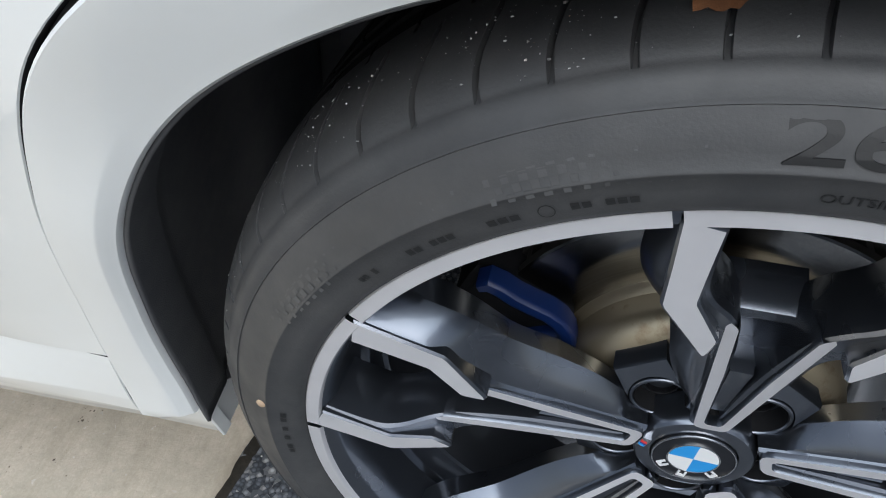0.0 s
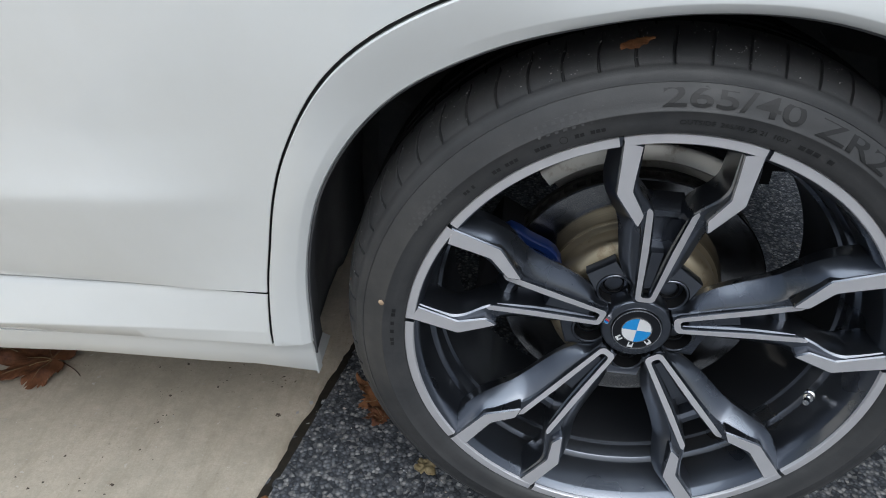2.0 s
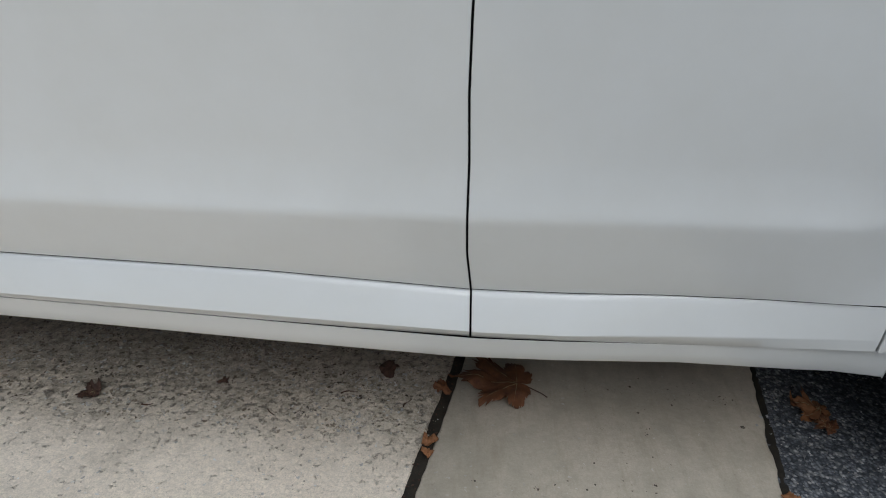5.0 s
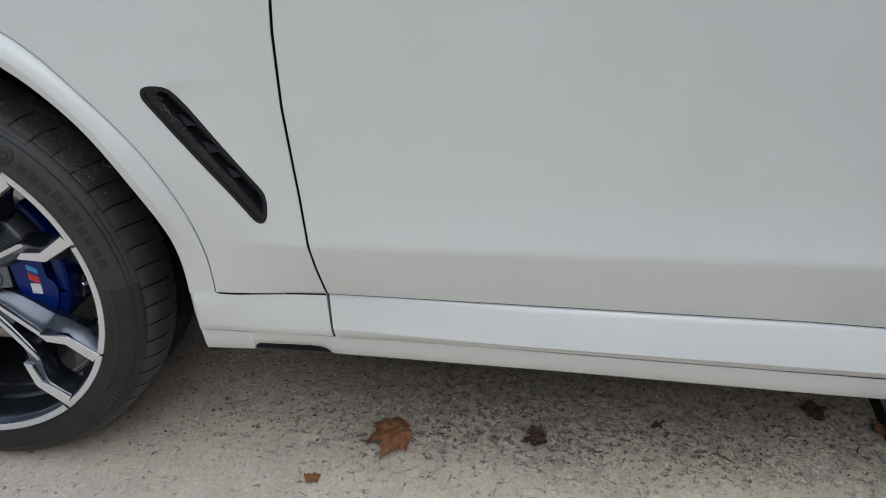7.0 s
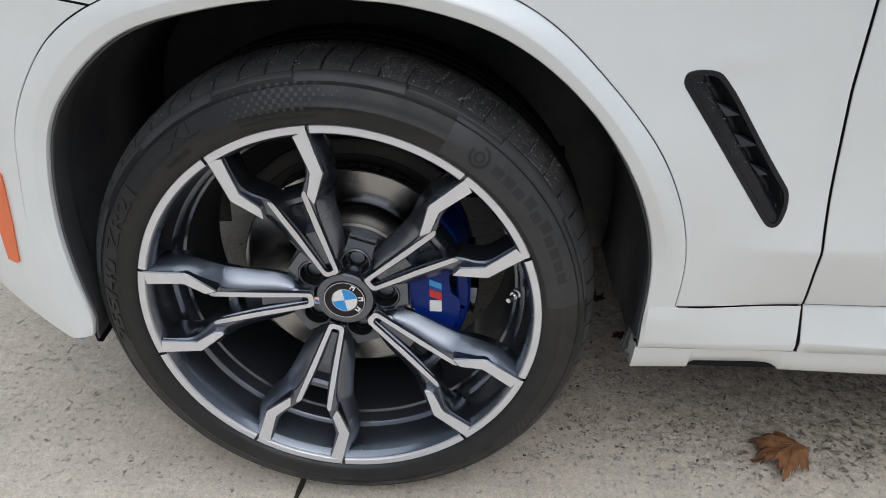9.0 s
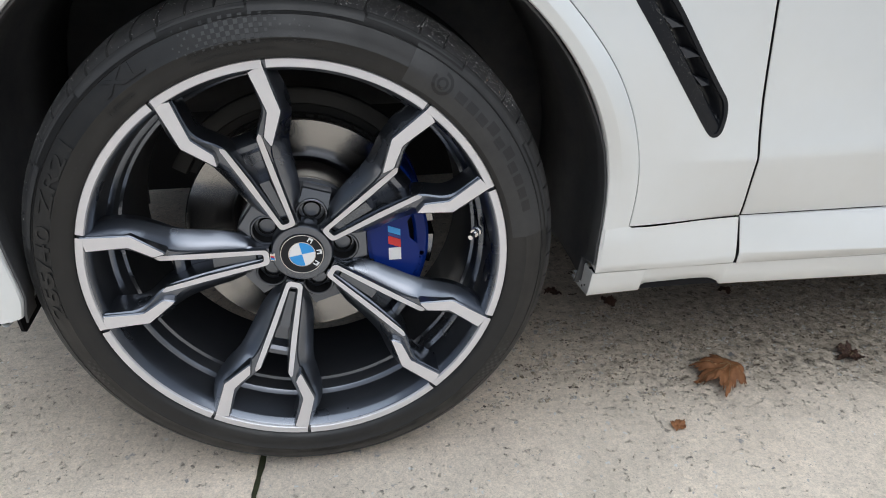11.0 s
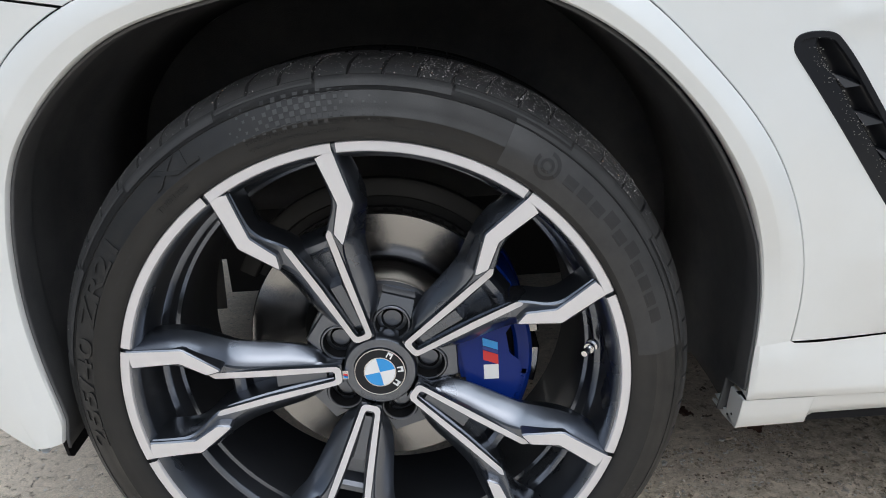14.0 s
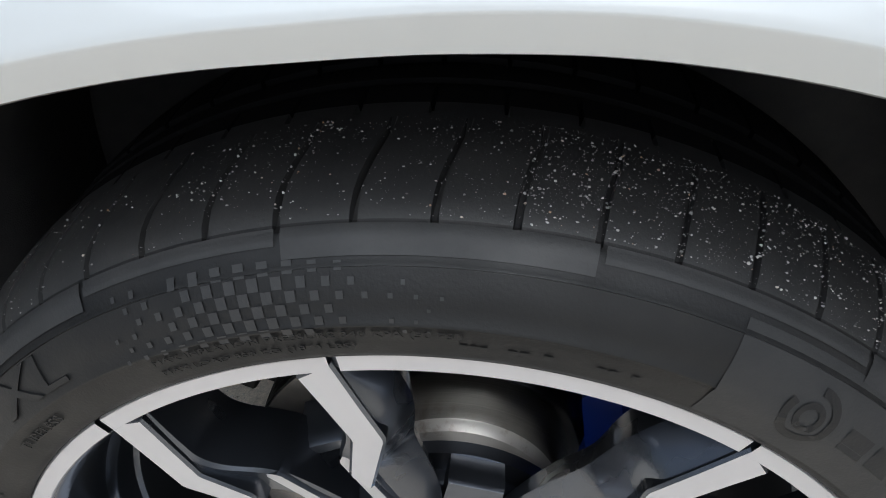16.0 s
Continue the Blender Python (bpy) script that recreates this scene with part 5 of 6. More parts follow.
# ---- sidewall lettering and patterns ----
def checker(wheel, a0, a1, r0, r1, seed, dense=0.5):
    """A fading field of small raised squares."""
    rng = random.Random(seed)
    step = 0.0046 if wheel is rear_wheel else 0.0054
    cols = int(math.radians(abs(a1 - a0)) * 0.33 / step)
    rows_n = int((r1 - r0) / step)
    bm = bmesh.new()
    for i in range(cols):
        q = i / cols
        fade = math.exp(-((q - 0.42) / (0.24 if wheel is rear_wheel else 0.32)) ** 2)
        for j in range(rows_n):
            if (i + j) % 2 or rng.random() > 0.25 + fade:
                continue
            size = (0.25 + 0.75 * fade) * 0.95
            a = a0 + (a1 - a0) * q
            w = math.degrees(step * size / 0.33) / 2
            r = r0 + step * (j + 0.5) - 0.004 * q
            patch(bm, a - w, a + w, r - step * size / 2, r + step * size / 2, 0.0008, 1, 1)
    part("checker_pattern", bm, CHECK_DUSTY if wheel is rear_wheel else CHECK_RUBBER, wheel)["kind"] = "stuff"


def bars(wheel, a0, a1, r, h, n, mat=None, seed=1):
    """Writing that cannot be read, or a maker's name: plain raised bars."""
    rng = random.Random(seed)
    w = (a1 - a0) / n
    for i in range(n):
        if rng.random() < 0.13 and h < 0.015:
            continue
        bm = bmesh.new()
        tall = rng.choice((0.72, 0.76, 1.0)) if h > 0.015 else rng.uniform(0.85, 1.0)
        patch(bm, a0 + w * (i + 0.08), a0 + w * (i + 0.86), r, r + h * tall, 0.0006, 4, 5)
        part("letter_bar", bm, mat or (FAINT_LETTER if h > 0.015 else LETTER if h > 0.008 else SMALL_LETTER), wheel)


tyre_text("265/40 ZR21", 95.8, 0.3165, 0.0185, rear_wheel, squeeze=1.95, bold=0.0003)
tyre_text("265/40 ZR 21  105Y", 85.0, 0.2985, 0.0048, rear_wheel, squeeze=1.25)
tyre_text("OUTSIDE", 92.4, 0.2985, 0.0048, rear_wheel, squeeze=1.25)
checker(rear_wheel, 124.0, 99.0, 0.3105, 0.3375, 4)
checker(rear_wheel, 154.0, 130.0, 0.3105, 0.337, 5)
for a0, a1, n in ((105.5, 111.5, 6), (116.0, 119.5, 3), (123.0, 129.0, 6), (133.5, 136.5, 4), (70.0, 62.0, 5), (171, 182, 9)):
    bars(rear_wheel, max(a0, a1), min(a0, a1), 0.2975, 0.0045, n, seed=n)
bm = bmesh.new()
for k in range(24):
    a = 2 * math.pi * k / 24
    b = 2 * math.pi * (k + 1) / 24
    q = [(math.cos(a), math.sin(a), 0.0042), (math.cos(b), math.sin(b), 0.0042), (math.cos(b), math.sin(b), 0.0036), (math.cos(a), math.sin(a), 0.0036)]
    bm.faces.new([bm.verts.new(polar(0.2995 + s * r, 113.6 + math.degrees(c * r / 0.3), side_profile(0.2995 + s * r) - 0.0009)) for c, s, r in q])
part("approval_mark", bm, LETTER, rear_wheel)

tyre_text("XL", 128.4, 0.316, 0.0185, front_wheel, squeeze=1.9, bold=0.0003)
tyre_text("255/40 ZR21", 188.5, 0.3125, 0.0185, front_wheel, squeeze=1.95, bold=0.0003)
tyre_text("MAX INFLATION PRESSURE 340 KPA (50 PSI)", 109.3, 0.3045, 0.0036, front_wheel, squeeze=1.55)
tyre_text("MAX LOAD 850 KG (1874 LBS)", 109.3, 0.2970, 0.0036, front_wheel, squeeze=1.5)
tyre_text("TUBELESS", 131.5, 0.299, 0.0055, front_wheel, squeeze=1.3)
checker(front_wheel, 111.0, 81.0, 0.3085, 0.3435, 7)
# raised wear bands that step in and out below the shoulder
for k, (b0, b1) in enumerate(((151.0, 134.0), (133.6, 113.2), (112.8, 95.4), (94.9, 72.3), (71.8, 50.0), (49.6, 28.0), (27.6, 6.0), (171.0, 151.4))):
    bm = bmesh.new()
    low = 0.3385 if k % 2 else 0.3432
    patch(bm, b0, b1, low, 0.3482, 0.0010, 24, 4)
    part("wear_band", bm, CHECK_RUBBER, front_wheel)
checker(front_wheel, -25.0, -48.0, 0.315, 0.338, 8)
checker(front_wheel, 212.0, 196.0, 0.315, 0.335, 9)
for a0, a1, n in ((81.5, 79, 3), (77.5, 73.5, 4), (70, 66, 4), (150, 141, 7)):
    bars(front_wheel, a0, a1, 0.2985, 0.003, n, seed=n)
# maker's panel: a paler field with bars for the name
bm = bmesh.new()
patch(bm, 60.5, 6.0, 0.2925, 0.3405, 0.0004, 40, 8)
part("maker_panel", bm, PALE_RUBBER, front_wheel, "slightly paler sidewall panel")
bars(front_wheel, 48.2, 12.5, 0.3085, 0.0185, 10, seed=4)
bm = bmesh.new()
for r0, r1, span in ((0.0145, 0.0105, 300), (0.0075, 0.0045, 360)):
    n = 30
    for k in range(n):
        t0, t1 = [radians(-150 + span * (k + e) / n - 55) for e in (0, 1)]
        bm.faces.new([bm.verts.new(polar(0.316 + r * math.sin(t), 52.0 - math.degrees(r * math.cos(t) / 0.316), side_profile(0.316 + r * math.sin(t)) - 0.0010)) for r, t in ((r0, t0), (r0, t1), (r1, t1), (r1, t0))])
part("maker_emblem", bm, LETTER, front_wheel)
bars(front_wheel, -46.0, -97.0, 0.3175, 0.011, 13, seed=22)
bars(rear_wheel, -60.0, -110.0, 0.3175, 0.011, 13, seed=23)


# ---- brakes ----
def brake_disc(centre, y, r, name, hat_r):
    bm = bmesh.new()
    lathe(bm, [(hat_r + 0.004, y + 0.003), (hat_r + 0.009, y), (r - 0.0015, y), (r, y + 0.0015), (r, y + 0.010), (r - 0.012, y + 0.0105), (r - 0.012, y + 0.0235), (r, y + 0.024), (r, y + 0.034), (hat_r, y + 0.034)], 120)
    for k in range(60):
        lathe(bm, [(r - 0.013, y + 0.0103), (r - 0.0005, y + 0.0103), (r - 0.0005, y + 0.0237), (r - 0.013, y + 0.0237)], 1, 6 * k, 6 * k + 2.2, mat=1)
    # vent gap between the plates, vanes and rim included, darkened by colour
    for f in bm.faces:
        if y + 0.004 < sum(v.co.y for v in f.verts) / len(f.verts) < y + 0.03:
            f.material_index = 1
    ob = part(name, bm, [STEEL, DARK_METAL], car, "bare steel brake disc with fine circular wear")
    ob.location = (centre[0], 0, centre[1])
    bm = bmesh.new()
    bend = 0.02 if centre is REAR else 0.008
    lathe(bm, [(0.07, y - 0.04)] + [(hat_r - bend + bend * math.sin(radians(w)), y - 0.04 + bend * (1 - math.cos(radians(w)))) for w in range(0, 91, 10)] + [(hat_r, y - 0.006), (hat_r + 0.004, y - 0.001), (hat_r + 0.006, y + 0.004)], 90)
    part("disc_hat", bm, HAT if centre is REAR else HAT_DARK, ob, "dull metal disc hat with rust")
    return ob


brake_disc(FRONT, 0.128, 0.172, "front_brake_disc", 0.078)
brake_disc(REAR, 0.122, 0.172, "rear_brake_disc", 0.108)
for centre, name, a0, a1, metal in ((FRONT, "front_brake_shield", 48, 152, DARK_METAL), (REAR, "rear_brake_shield", 56, 130, ZINC)):
    bm = bmesh.new()
    near = 0.146 if centre is REAR else 0.158
    lathe(bm, [(0.11, 0.172), (0.182, 0.172), (0.184, near + 0.002), (0.186, near), (0.203, near + 0.001), (0.207, near + 0.004), (0.207, near + 0.016), (0.2045, near + 0.017), (0.19, 0.175), (0.11, 0.175)], 60, a0, a1)
    ob = part(name, bm, metal, car, "thin metal dust shield behind the disc")
    ob.location = (centre[0], 0, centre[1])


def arc_block(bm, a0, a1, r0, r1, y0, y1, n=14, ease=0.006, mat=0):
    rows = []
    for i in range(n + 1):
        a = a0 + (a1 - a0) * i / n
        rows.append([polar(r0 + ease, a, y0), polar(r1 - ease, a, y0), polar(r1, a, y0 + ease), polar(r1, a, y1), polar(r0, a, y1), polar(r0, a, y0 + ease)])
    sheet(bm, rows, loop=True, mat=mat)
    for row in (rows[0], rows[-1]):
        bm.faces.new([bm.verts.new(p) for p in row]).material_index = mat


def front_caliper():
    ca, sa = math.cos(radians(7)), math.sin(radians(7))
    face = [(0.101, -0.042), (0.101, 0.042), (0.112, 0.068), (0.126, 0.086), (0.140, 0.084), (0.156, 0.060), (0.1618, 0.036), (0.1618, 0.026), (0.1508, 0.013), (0.1508, -0.016), (0.1618, -0.030), (0.1618, -0.040), (0.156, -0.060), (0.140, -0.084), (0.126, -0.086), (0.112, -0.068)]

    def put(pts, y, grow=0.0):
        return [(u * ca - v * sa, y, u * sa + v * ca) for u, v in inset(pts, -grow)]

    def shell(pts, y0, y1, ease, name, mat=CALIPER_BLUE, parent=None):
        """A casting with eased edges, from an outline."""
        bm = bmesh.new()
        sheet(bm, [put(pts, y0, -ease), put(pts, y0 + ease * 0.4, -ease * 0.3), put(pts, y0 + ease, 0.0), put(pts, y1, 0.002)], loop=True)
        bm.faces.new([bm.verts.new(p) for p in put(pts, y0, -ease)])
        return part(name, bm, mat, parent or car)

    ob = shell(face[::-1], 0.068, 0.118, 0.004, "front_brake_caliper")
    ob["label"] = "blue brake caliper with a small striped badge"
    ob.location = (FRONT[0], 0, FRONT[1])
    # a plain step beside the hub end of the casting
    shell([(0.094, -0.040), (0.094, 0.040), (0.1025, 0.044), (0.1025, -0.044)][::-1], 0.0735, 0.11, 0.003, "caliper_step", CALIPER_BLUE, ob)
    for name, spec in (("caliper_bridge", (-29, -8, 0.148, 0.184, 0.077, 0.17, 8)), ("caliper_bridge", (20, 46, 0.148, 0.184, 0.077, 0.17, 8)), ("caliper_flange", (-10, 22, 0.1625, 0.184, 0.077, 0.17, 10, 0.004)), ("inner_half", (-27, 44, 0.120, 0.186, 0.168, 0.2, 12))):
        bm = bmesh.new()
        arc_block(bm, *spec)
        part(name, bm, CALIPER_BLUE, ob)
    for a in (-20, -16, -12, 24, 29):
        bm = bmesh.new()
        c = polar(0.1735, a, 0.0765)
        prism(bm, [c + Vector((0.0026 * math.cos(t), -0.0014, 0.0026 * math.sin(t))) for t in [math.pi * i / 4 for i in range(8)]], [c + Vector((0.0032 * math.cos(t), 0.001, 0.0032 * math.sin(t))) for t in [math.pi * i / 4 for i in range(8)]])
        part("caliper_bolt", bm, CALIPER_BLUE, ob)
    for a0, a1 in ((-17, -3), (4, 16)):
        bm = bmesh.new()
        arc_block(bm, a0, a1, 0.180, 0.196, 0.104, 0.15, 5, 0.002)
        part("brake_pad", bm, STEEL, ob, "bare steel brake pad edge")
    bm = bmesh.new()
    arc_block(bm, -10, 21, 0.146, 0.168, 0.092, 0.15, 6, 0.002)
    part("pad_carrier", bm, MATT_BLACK, ob)
    # badge stripes; the plain white block stands for the letter
    x0, x1, y = 0.1235, 0.1415, 0.0672
    for m, z0, z1 in ((WHITE, -0.030, -0.0105), (RED, -0.0095, 0.0035), (NAVY, 0.0045, 0.009), (LIGHT_BLUE, 0.010, 0.020)):
        bm = bmesh.new()
        sh = 0.0 if m is WHITE else 0.006
        q = [(x0, z0 + sh), (x1, z0 - sh * 0.2), (x1, z1 - sh * 0.2), (x0, z1 + sh)]
        prism(bm, [(x, y, z) for x, z in q], [(x, y + 0.002, z) for x, z in q])
        part("caliper_badge", bm, m, ob)
    return ob


front_caliper()


def bar_along(bm, path, half, y0, y1, ease=0.004):
    """A rounded bar that follows a path in the wheel's plane."""
    rows = []
    for i, (u, v) in enumerate(path):
        p, q = path[max(i - 1, 0)], path[min(i + 1, len(path) - 1)]
        t = Vector((q[0] - p[0], q[1] - p[1])).normalized()
        n = Vector((-t.y, t.x)) * (half if 0 < i < len(path) - 1 else half * 0.7)
        rows.append([(u + n.x * s, y, v + n.y * s) for s, y in ((-0.55, y0), (0.55, y0), (0.9, y0 + ease * 0.5), (1.0, y0 + ease), (1.0, y1), (-1.0, y1), (-1.0, y0 + ease), (-0.9, y0 + ease * 0.5))])
    sheet(bm, rows, loop=True)
    for row in (rows[0], rows[-1]):
        bm.faces.new([bm.verts.new(p) for p in row])


bm = bmesh.new()
bar_along(bm, [(-0.172, 0.101), (-0.165, 0.104), (-0.156, 0.100), (-0.145, 0.092), (-0.133, 0.086), (-0.120, 0.080), (-0.111, 0.073), (-0.105, 0.063), (-0.1025, 0.051), (-0.1035, 0.038), (-0.107, 0.023), (-0.110, 0.008)], 0.0066, 0.090, 0.108)
rc = part("rear_brake_caliper", bm, REAR_BLUE, car, "dark blue rear brake caliper behind the spokes")
rc.location = (REAR[0], 0, REAR[1])
bm = bmesh.new()
bar_along(bm, [(-0.186, 0.066), (-0.178, 0.063), (-0.163, 0.054), (-0.152, 0.043), (-0.137, 0.040), (-0.121, 0.047), (-0.108, 0.053)], 0.0060, 0.096, 0.110)
part("caliper_rib", bm, REAR_BLUE, rc)
bm = bmesh.new()
arc_block(bm, 149, 192, 0.118, 0.205, 0.106, 0.18, 12)
part("caliper_housing", bm, MATT_BLACK, rc, "black caliper housing")

# ---- fallen leaves ----
LOBES = ((0, 1.0), (23, 0.60), (46, 0.94), (67, 0.5), (86, 0.64), (112, 0.36), (138, 0.3), (168, 0.2), (180, 0.05))


def leaf(x, y, size, turn, mat, label, seed, stem=0.0, arch=0.0, curl=0.2, crumple=0.16, scrap=False):
    """A dry palmate leaf: pointed, toothed lobes, raised veins, a surface that arches or curls. x, y is where the stem joins; size runs from there to the tip."""
    rng = random.Random(seed)
    n = 168
    side = [(1.0 - rng.uniform(0, 0.22), rng.uniform(-5, 5)) for _ in range(2)]
    rad = []
    for i in range(n):
        a = -180 + 360 * i / n
        r = table(abs(a) + side[a > 0][1] * min(abs(a) / 40, 1), LOBES)
        r *= side[a > 0][0] ** min(abs(a) / 45, 1)
        r *= 1 - 0.15 * ((i * 5) % 7 in (1, 4)) * min(r * 2, 1) - rng.uniform(0, 0.07)
        if scrap:
            r = (0.35 + 0.45 * r) * (0.75 + 0.55 * noise.noise((i * 0.06, seed * 2.1, 0.3)))
        rad.append(r * size)
    rad[0] = rad[1]
    back = -0.25 * size if scrap else 0.0

    def at(i, q, up=0.0):
        a = math.radians(-180 + 360 * i / n)
        r = rad[i % n] * q
        u, v = r * math.cos(a), r * math.sin(a)
        k = r / size
        near = min(abs(abs(math.degrees(a)) - w) for w in (0, 46, 86)) / 23
        z = arch * (1 - min(k * 1.15, 1.0) ** 2) + curl * k ** 2.2 * (0.5 + 0.5 * math.sin(2 * a + seed * 1.3)) - 0.07 * min(near, 1) * k
        z += crumple * k ** 0.5 * (noise.noise((u * 2.6 / size, v * 2.6 / size, seed * 3.7)) + 0.5 * noise.noise((u * 7 / size, v * 7 / size, seed * 1.9)))
        z = max(z + 0.05, 0.012 + 0.02 * noise.noise((u * 9 / size, v * 9 / size, seed)))
        pull = 1 - 0.45 * curl * k
        return Vector((u * pull + back, v * pull, 0.001 + z * size + up))

    bm = bmesh.new()
    sheet(bm, [[at(i, q) for i in range(n)] for q in (0.0, 0.1, 0.22, 0.35, 0.48, 0.61, 0.74, 0.87, 1.0)], loop=True)
    ob = tagged(finish(bm, "leaf", mat, angle=80), label, "leaf", "fallen leaves")
    ob.matrix_world = pose(x, y, -0.006 if x > line_x(y, *JOINTS["edge"]) else 0.0, 0, 0, turn)
    s = ob.modifiers.new("thick", "SOLIDIFY")
    s.thickness = 0.0006
    if not scrap:
        for w in (0, 46, -46, 86, -86):
            bm = bmesh.new()
            i = round((w + 180) * n / 360)
            rows = []
            for q in [0.03 + 0.09 * j for j in range(10)]:
                c, d = at(i, q, 0.0011), (at(i + 1, q) - at(i - 1, q))
                d = d.normalized() * (0.0011 * (1.1 - q) * (size / 0.12) ** 0.5) if d.length else Vector((0, 0.001, 0))
                rows.append([c - d - Vector((0, 0, 0.0008)), c, c + d - Vector((0, 0, 0.0008))])
            sheet(bm, rows)
            part("leaf_vein", bm, LEAF_PALE, ob)
    if stem:
        bm = bmesh.new()
        rows = []
        z0 = at(n // 2, 0.0).z
        for i in range(15):
            q = i / 14
            c = Vector((-stem * q, 0.3 * stem * q ** 2.5, z0 + (0.003 + 0.004 * math.sin(q * 3) - z0) * smooth01(q * 1.5)))
            rows.append([c + Vector((0, 0.0012 * math.cos(w), 0.0012 * math.sin(w))) for w in [2 * math.pi * k / 6 for k in range(6)]])
        sheet(bm, rows, loop=True)
        part("leaf_stem", bm, LEAF_DARK, ob, "thin dark leaf stem")
    return ob


leaf(1.864, 0.261, 0.16, 176, LEAF_RUST, "large rust-brown crumpled leaf lying by the slab joint", 1, 0.065, 0.05, 0.14, 0.16)
leaf(2.505, 0.262, 0.085, 165, LEAF_TAN, "orange-brown lobed leaf on the asphalt", 2, 0.0, 0.05, 0.4, 0.25)
leaf(0.749, 0.130, 0.086, 196, LEAF_TAN, "tan-brown arched leaf on the concrete", 3, 0.026, 0.30, 0.05, 0.2)
leaf(1.020, 0.152, 0.05, 185, LEAF_DARK, "small dark crumpled leaf on the concrete", 4, 0.0, 0.15, 0.4, 0.35)
leaf(2.505, 0.205, 0.055, 140, LEAF_RUST, "small rust-brown leaf on the asphalt", 18, 0.0, 0.05, 0.3, 0.3)
leaf(0.462, 0.608, 0.055, 90, LEAF_DARK, "dark brown leaf behind the front wheel", 14, 0.0, 0.1, 0.4, 0.3)
for x, y, size, turn, mat, label, seed in (
    (0.600, 0.018, 0.034, 80, LEAF_TAN, "small tan leaf scrap on the concrete", 5),
    (1.258, 0.220, 0.026, 30, LEAF_DARK, "tiny dark leaf scrap on the concrete", 6),
    (2.594, 0.118, 0.048, 60, LEAF_PALE, "small faded yellow leaf scrap on the asphalt", 7),
    (2.352, 0.006, 0.04, 10, LEAF_TAN, "small tan leaf scrap on the slab edge", 8),
    (1.711, 0.250, 0.05, 70, LEAF_RUST, "crumpled leaf scrap caught in the slab joint", 9),
    (1.692, 0.088, 0.036, 75, LEAF_TAN, "orange-brown leaf scrap in the slab joint", 10),
    (1.688, 0.058, 0.028, 80, LEAF_TAN, "orange-brown leaf scrap in the slab joint", 11),
    (0.409, -0.174, 0.028, 40, LEAF_DARK, "tiny brown leaf scrap on the concrete", 12),
    (0.51, 0.471, 0.042, 10, LEAF_DARK, "dark flat leaf scrap under the sill", 13),
    (0.611, 0.416, 0.046, 120, LEAF_DARK, "brown leaf scrap under the sill", 21),
    (0.947, 0.736, 0.065, 20, LEAF_DARK, "dark leaf scrap deep under the car", 22),
    (0.886, 0.423, 0.033, 150, LEAF_DARK, "small dark leaf scrap under the sill", 23),
    (1.60, 0.30, 0.055, 30, LEAF_DARK, "dark crumbled leaf scrap beside the slab joint", 16),
):
    leaf(x, y, size, turn, mat, label, seed, arch=0.1, curl=0.4, crumple=0.4, scrap=True)

# leaf scrap on the rear tyre
bm = bmesh.new()
rows = []
for i in range(13):
    q = i / 12
    w = 0.0075 * math.sin(math.pi * min(q * 0.9 + 0.08, 1)) * (1 + 0.3 * math.sin(i * 2.3))
    a = 101.5 - 5.5 * q
    rows.append([polar(0.3620 + 0.001 * math.sin(i), a, 0.034 + 0.014 * q - w), polar(0.3655, a, 0.034 + 0.014 * q), polar(0.3665, a, 0.034 + 0.014 * q + w)])
sheet(bm, rows)
scrap = tagged(finish(bm, "leaf_scrap", LEAF_TAN), "orange-brown leaf scrap on the rear tyre tread", "leaf", "fallen leaves")
scrap.location = (REAR[0], 0, REAR[1])


# a pebble pressed into the rear sidewall
bm = bmesh.new()
ring = [(0.0, -0.0105), (0.002, -0.0102), (0.0034, -0.0088), (0.0036, -0.004)]
sheet(bm, [[(r * (1.0 + 0.25 * math.cos(2 * w + 1)) * math.cos(w), y, r * 1.15 * math.sin(w)) for w in [2 * math.pi * i / 9 for i in range(9)]] for r, y in ring], loop=True)
pebble = tagged(finish(bm, "pebble", CRUMBS_PALE, angle=60), "tan pebble stuck to the rear tyre sidewall", "pebble")
pebble.location = (2.553, 0.001, 0.42)


# ---- loose grit, crumbs and stones ----
def crumbs(name, count, place, sizes, mat, label, seed, flat=(0.15, 0.5)):
    rng = random.Random(seed)
    verts, faces = [], []
    for _ in range(count):
        x, y = place(rng)
        s = sizes[0] + (sizes[1] - sizes[0]) * rng.random() ** 4
        h = s * rng.uniform(*flat)
        z = 0.0 if x < line_x(y, *JOINTS["edge"]) else -0.006
        b = len(verts)
        k = rng.choice((4, 5, 6))
        off, long = rng.uniform(0, 6), rng.uniform(0.4, 1.0)
        ca, sa = math.cos(off), math.sin(off)
        base = [(s * rng.uniform(0.5, 1.25), 2 * math.pi * (i + rng.uniform(-0.3, 0.3)) / k) for i in range(k)]
        for shrink, up in ((1.0, -0.0005), (rng.uniform(0.4, 0.8), h)):
            for r, w in base:
                u, v = r * shrink * math.cos(w), r * shrink * long * math.sin(w)
                verts.append((x + u * ca - v * sa, y + u * sa + v * ca, z + (up if up < 0 else up * rng.uniform(0.5, 1))))
        for i in range(k):
            j = (i + 1) % k
            faces.append((b + i, b + j, b + k + j, b + k + i))
        faces.append(tuple(b + k + i for i in range(k)))
    me = bpy.data.meshes.new(name)
    me.from_pydata(verts, [], faces)
    me.materials.append(mat)
    return tagged(new(name, me), label, "debris", kind="stuff")


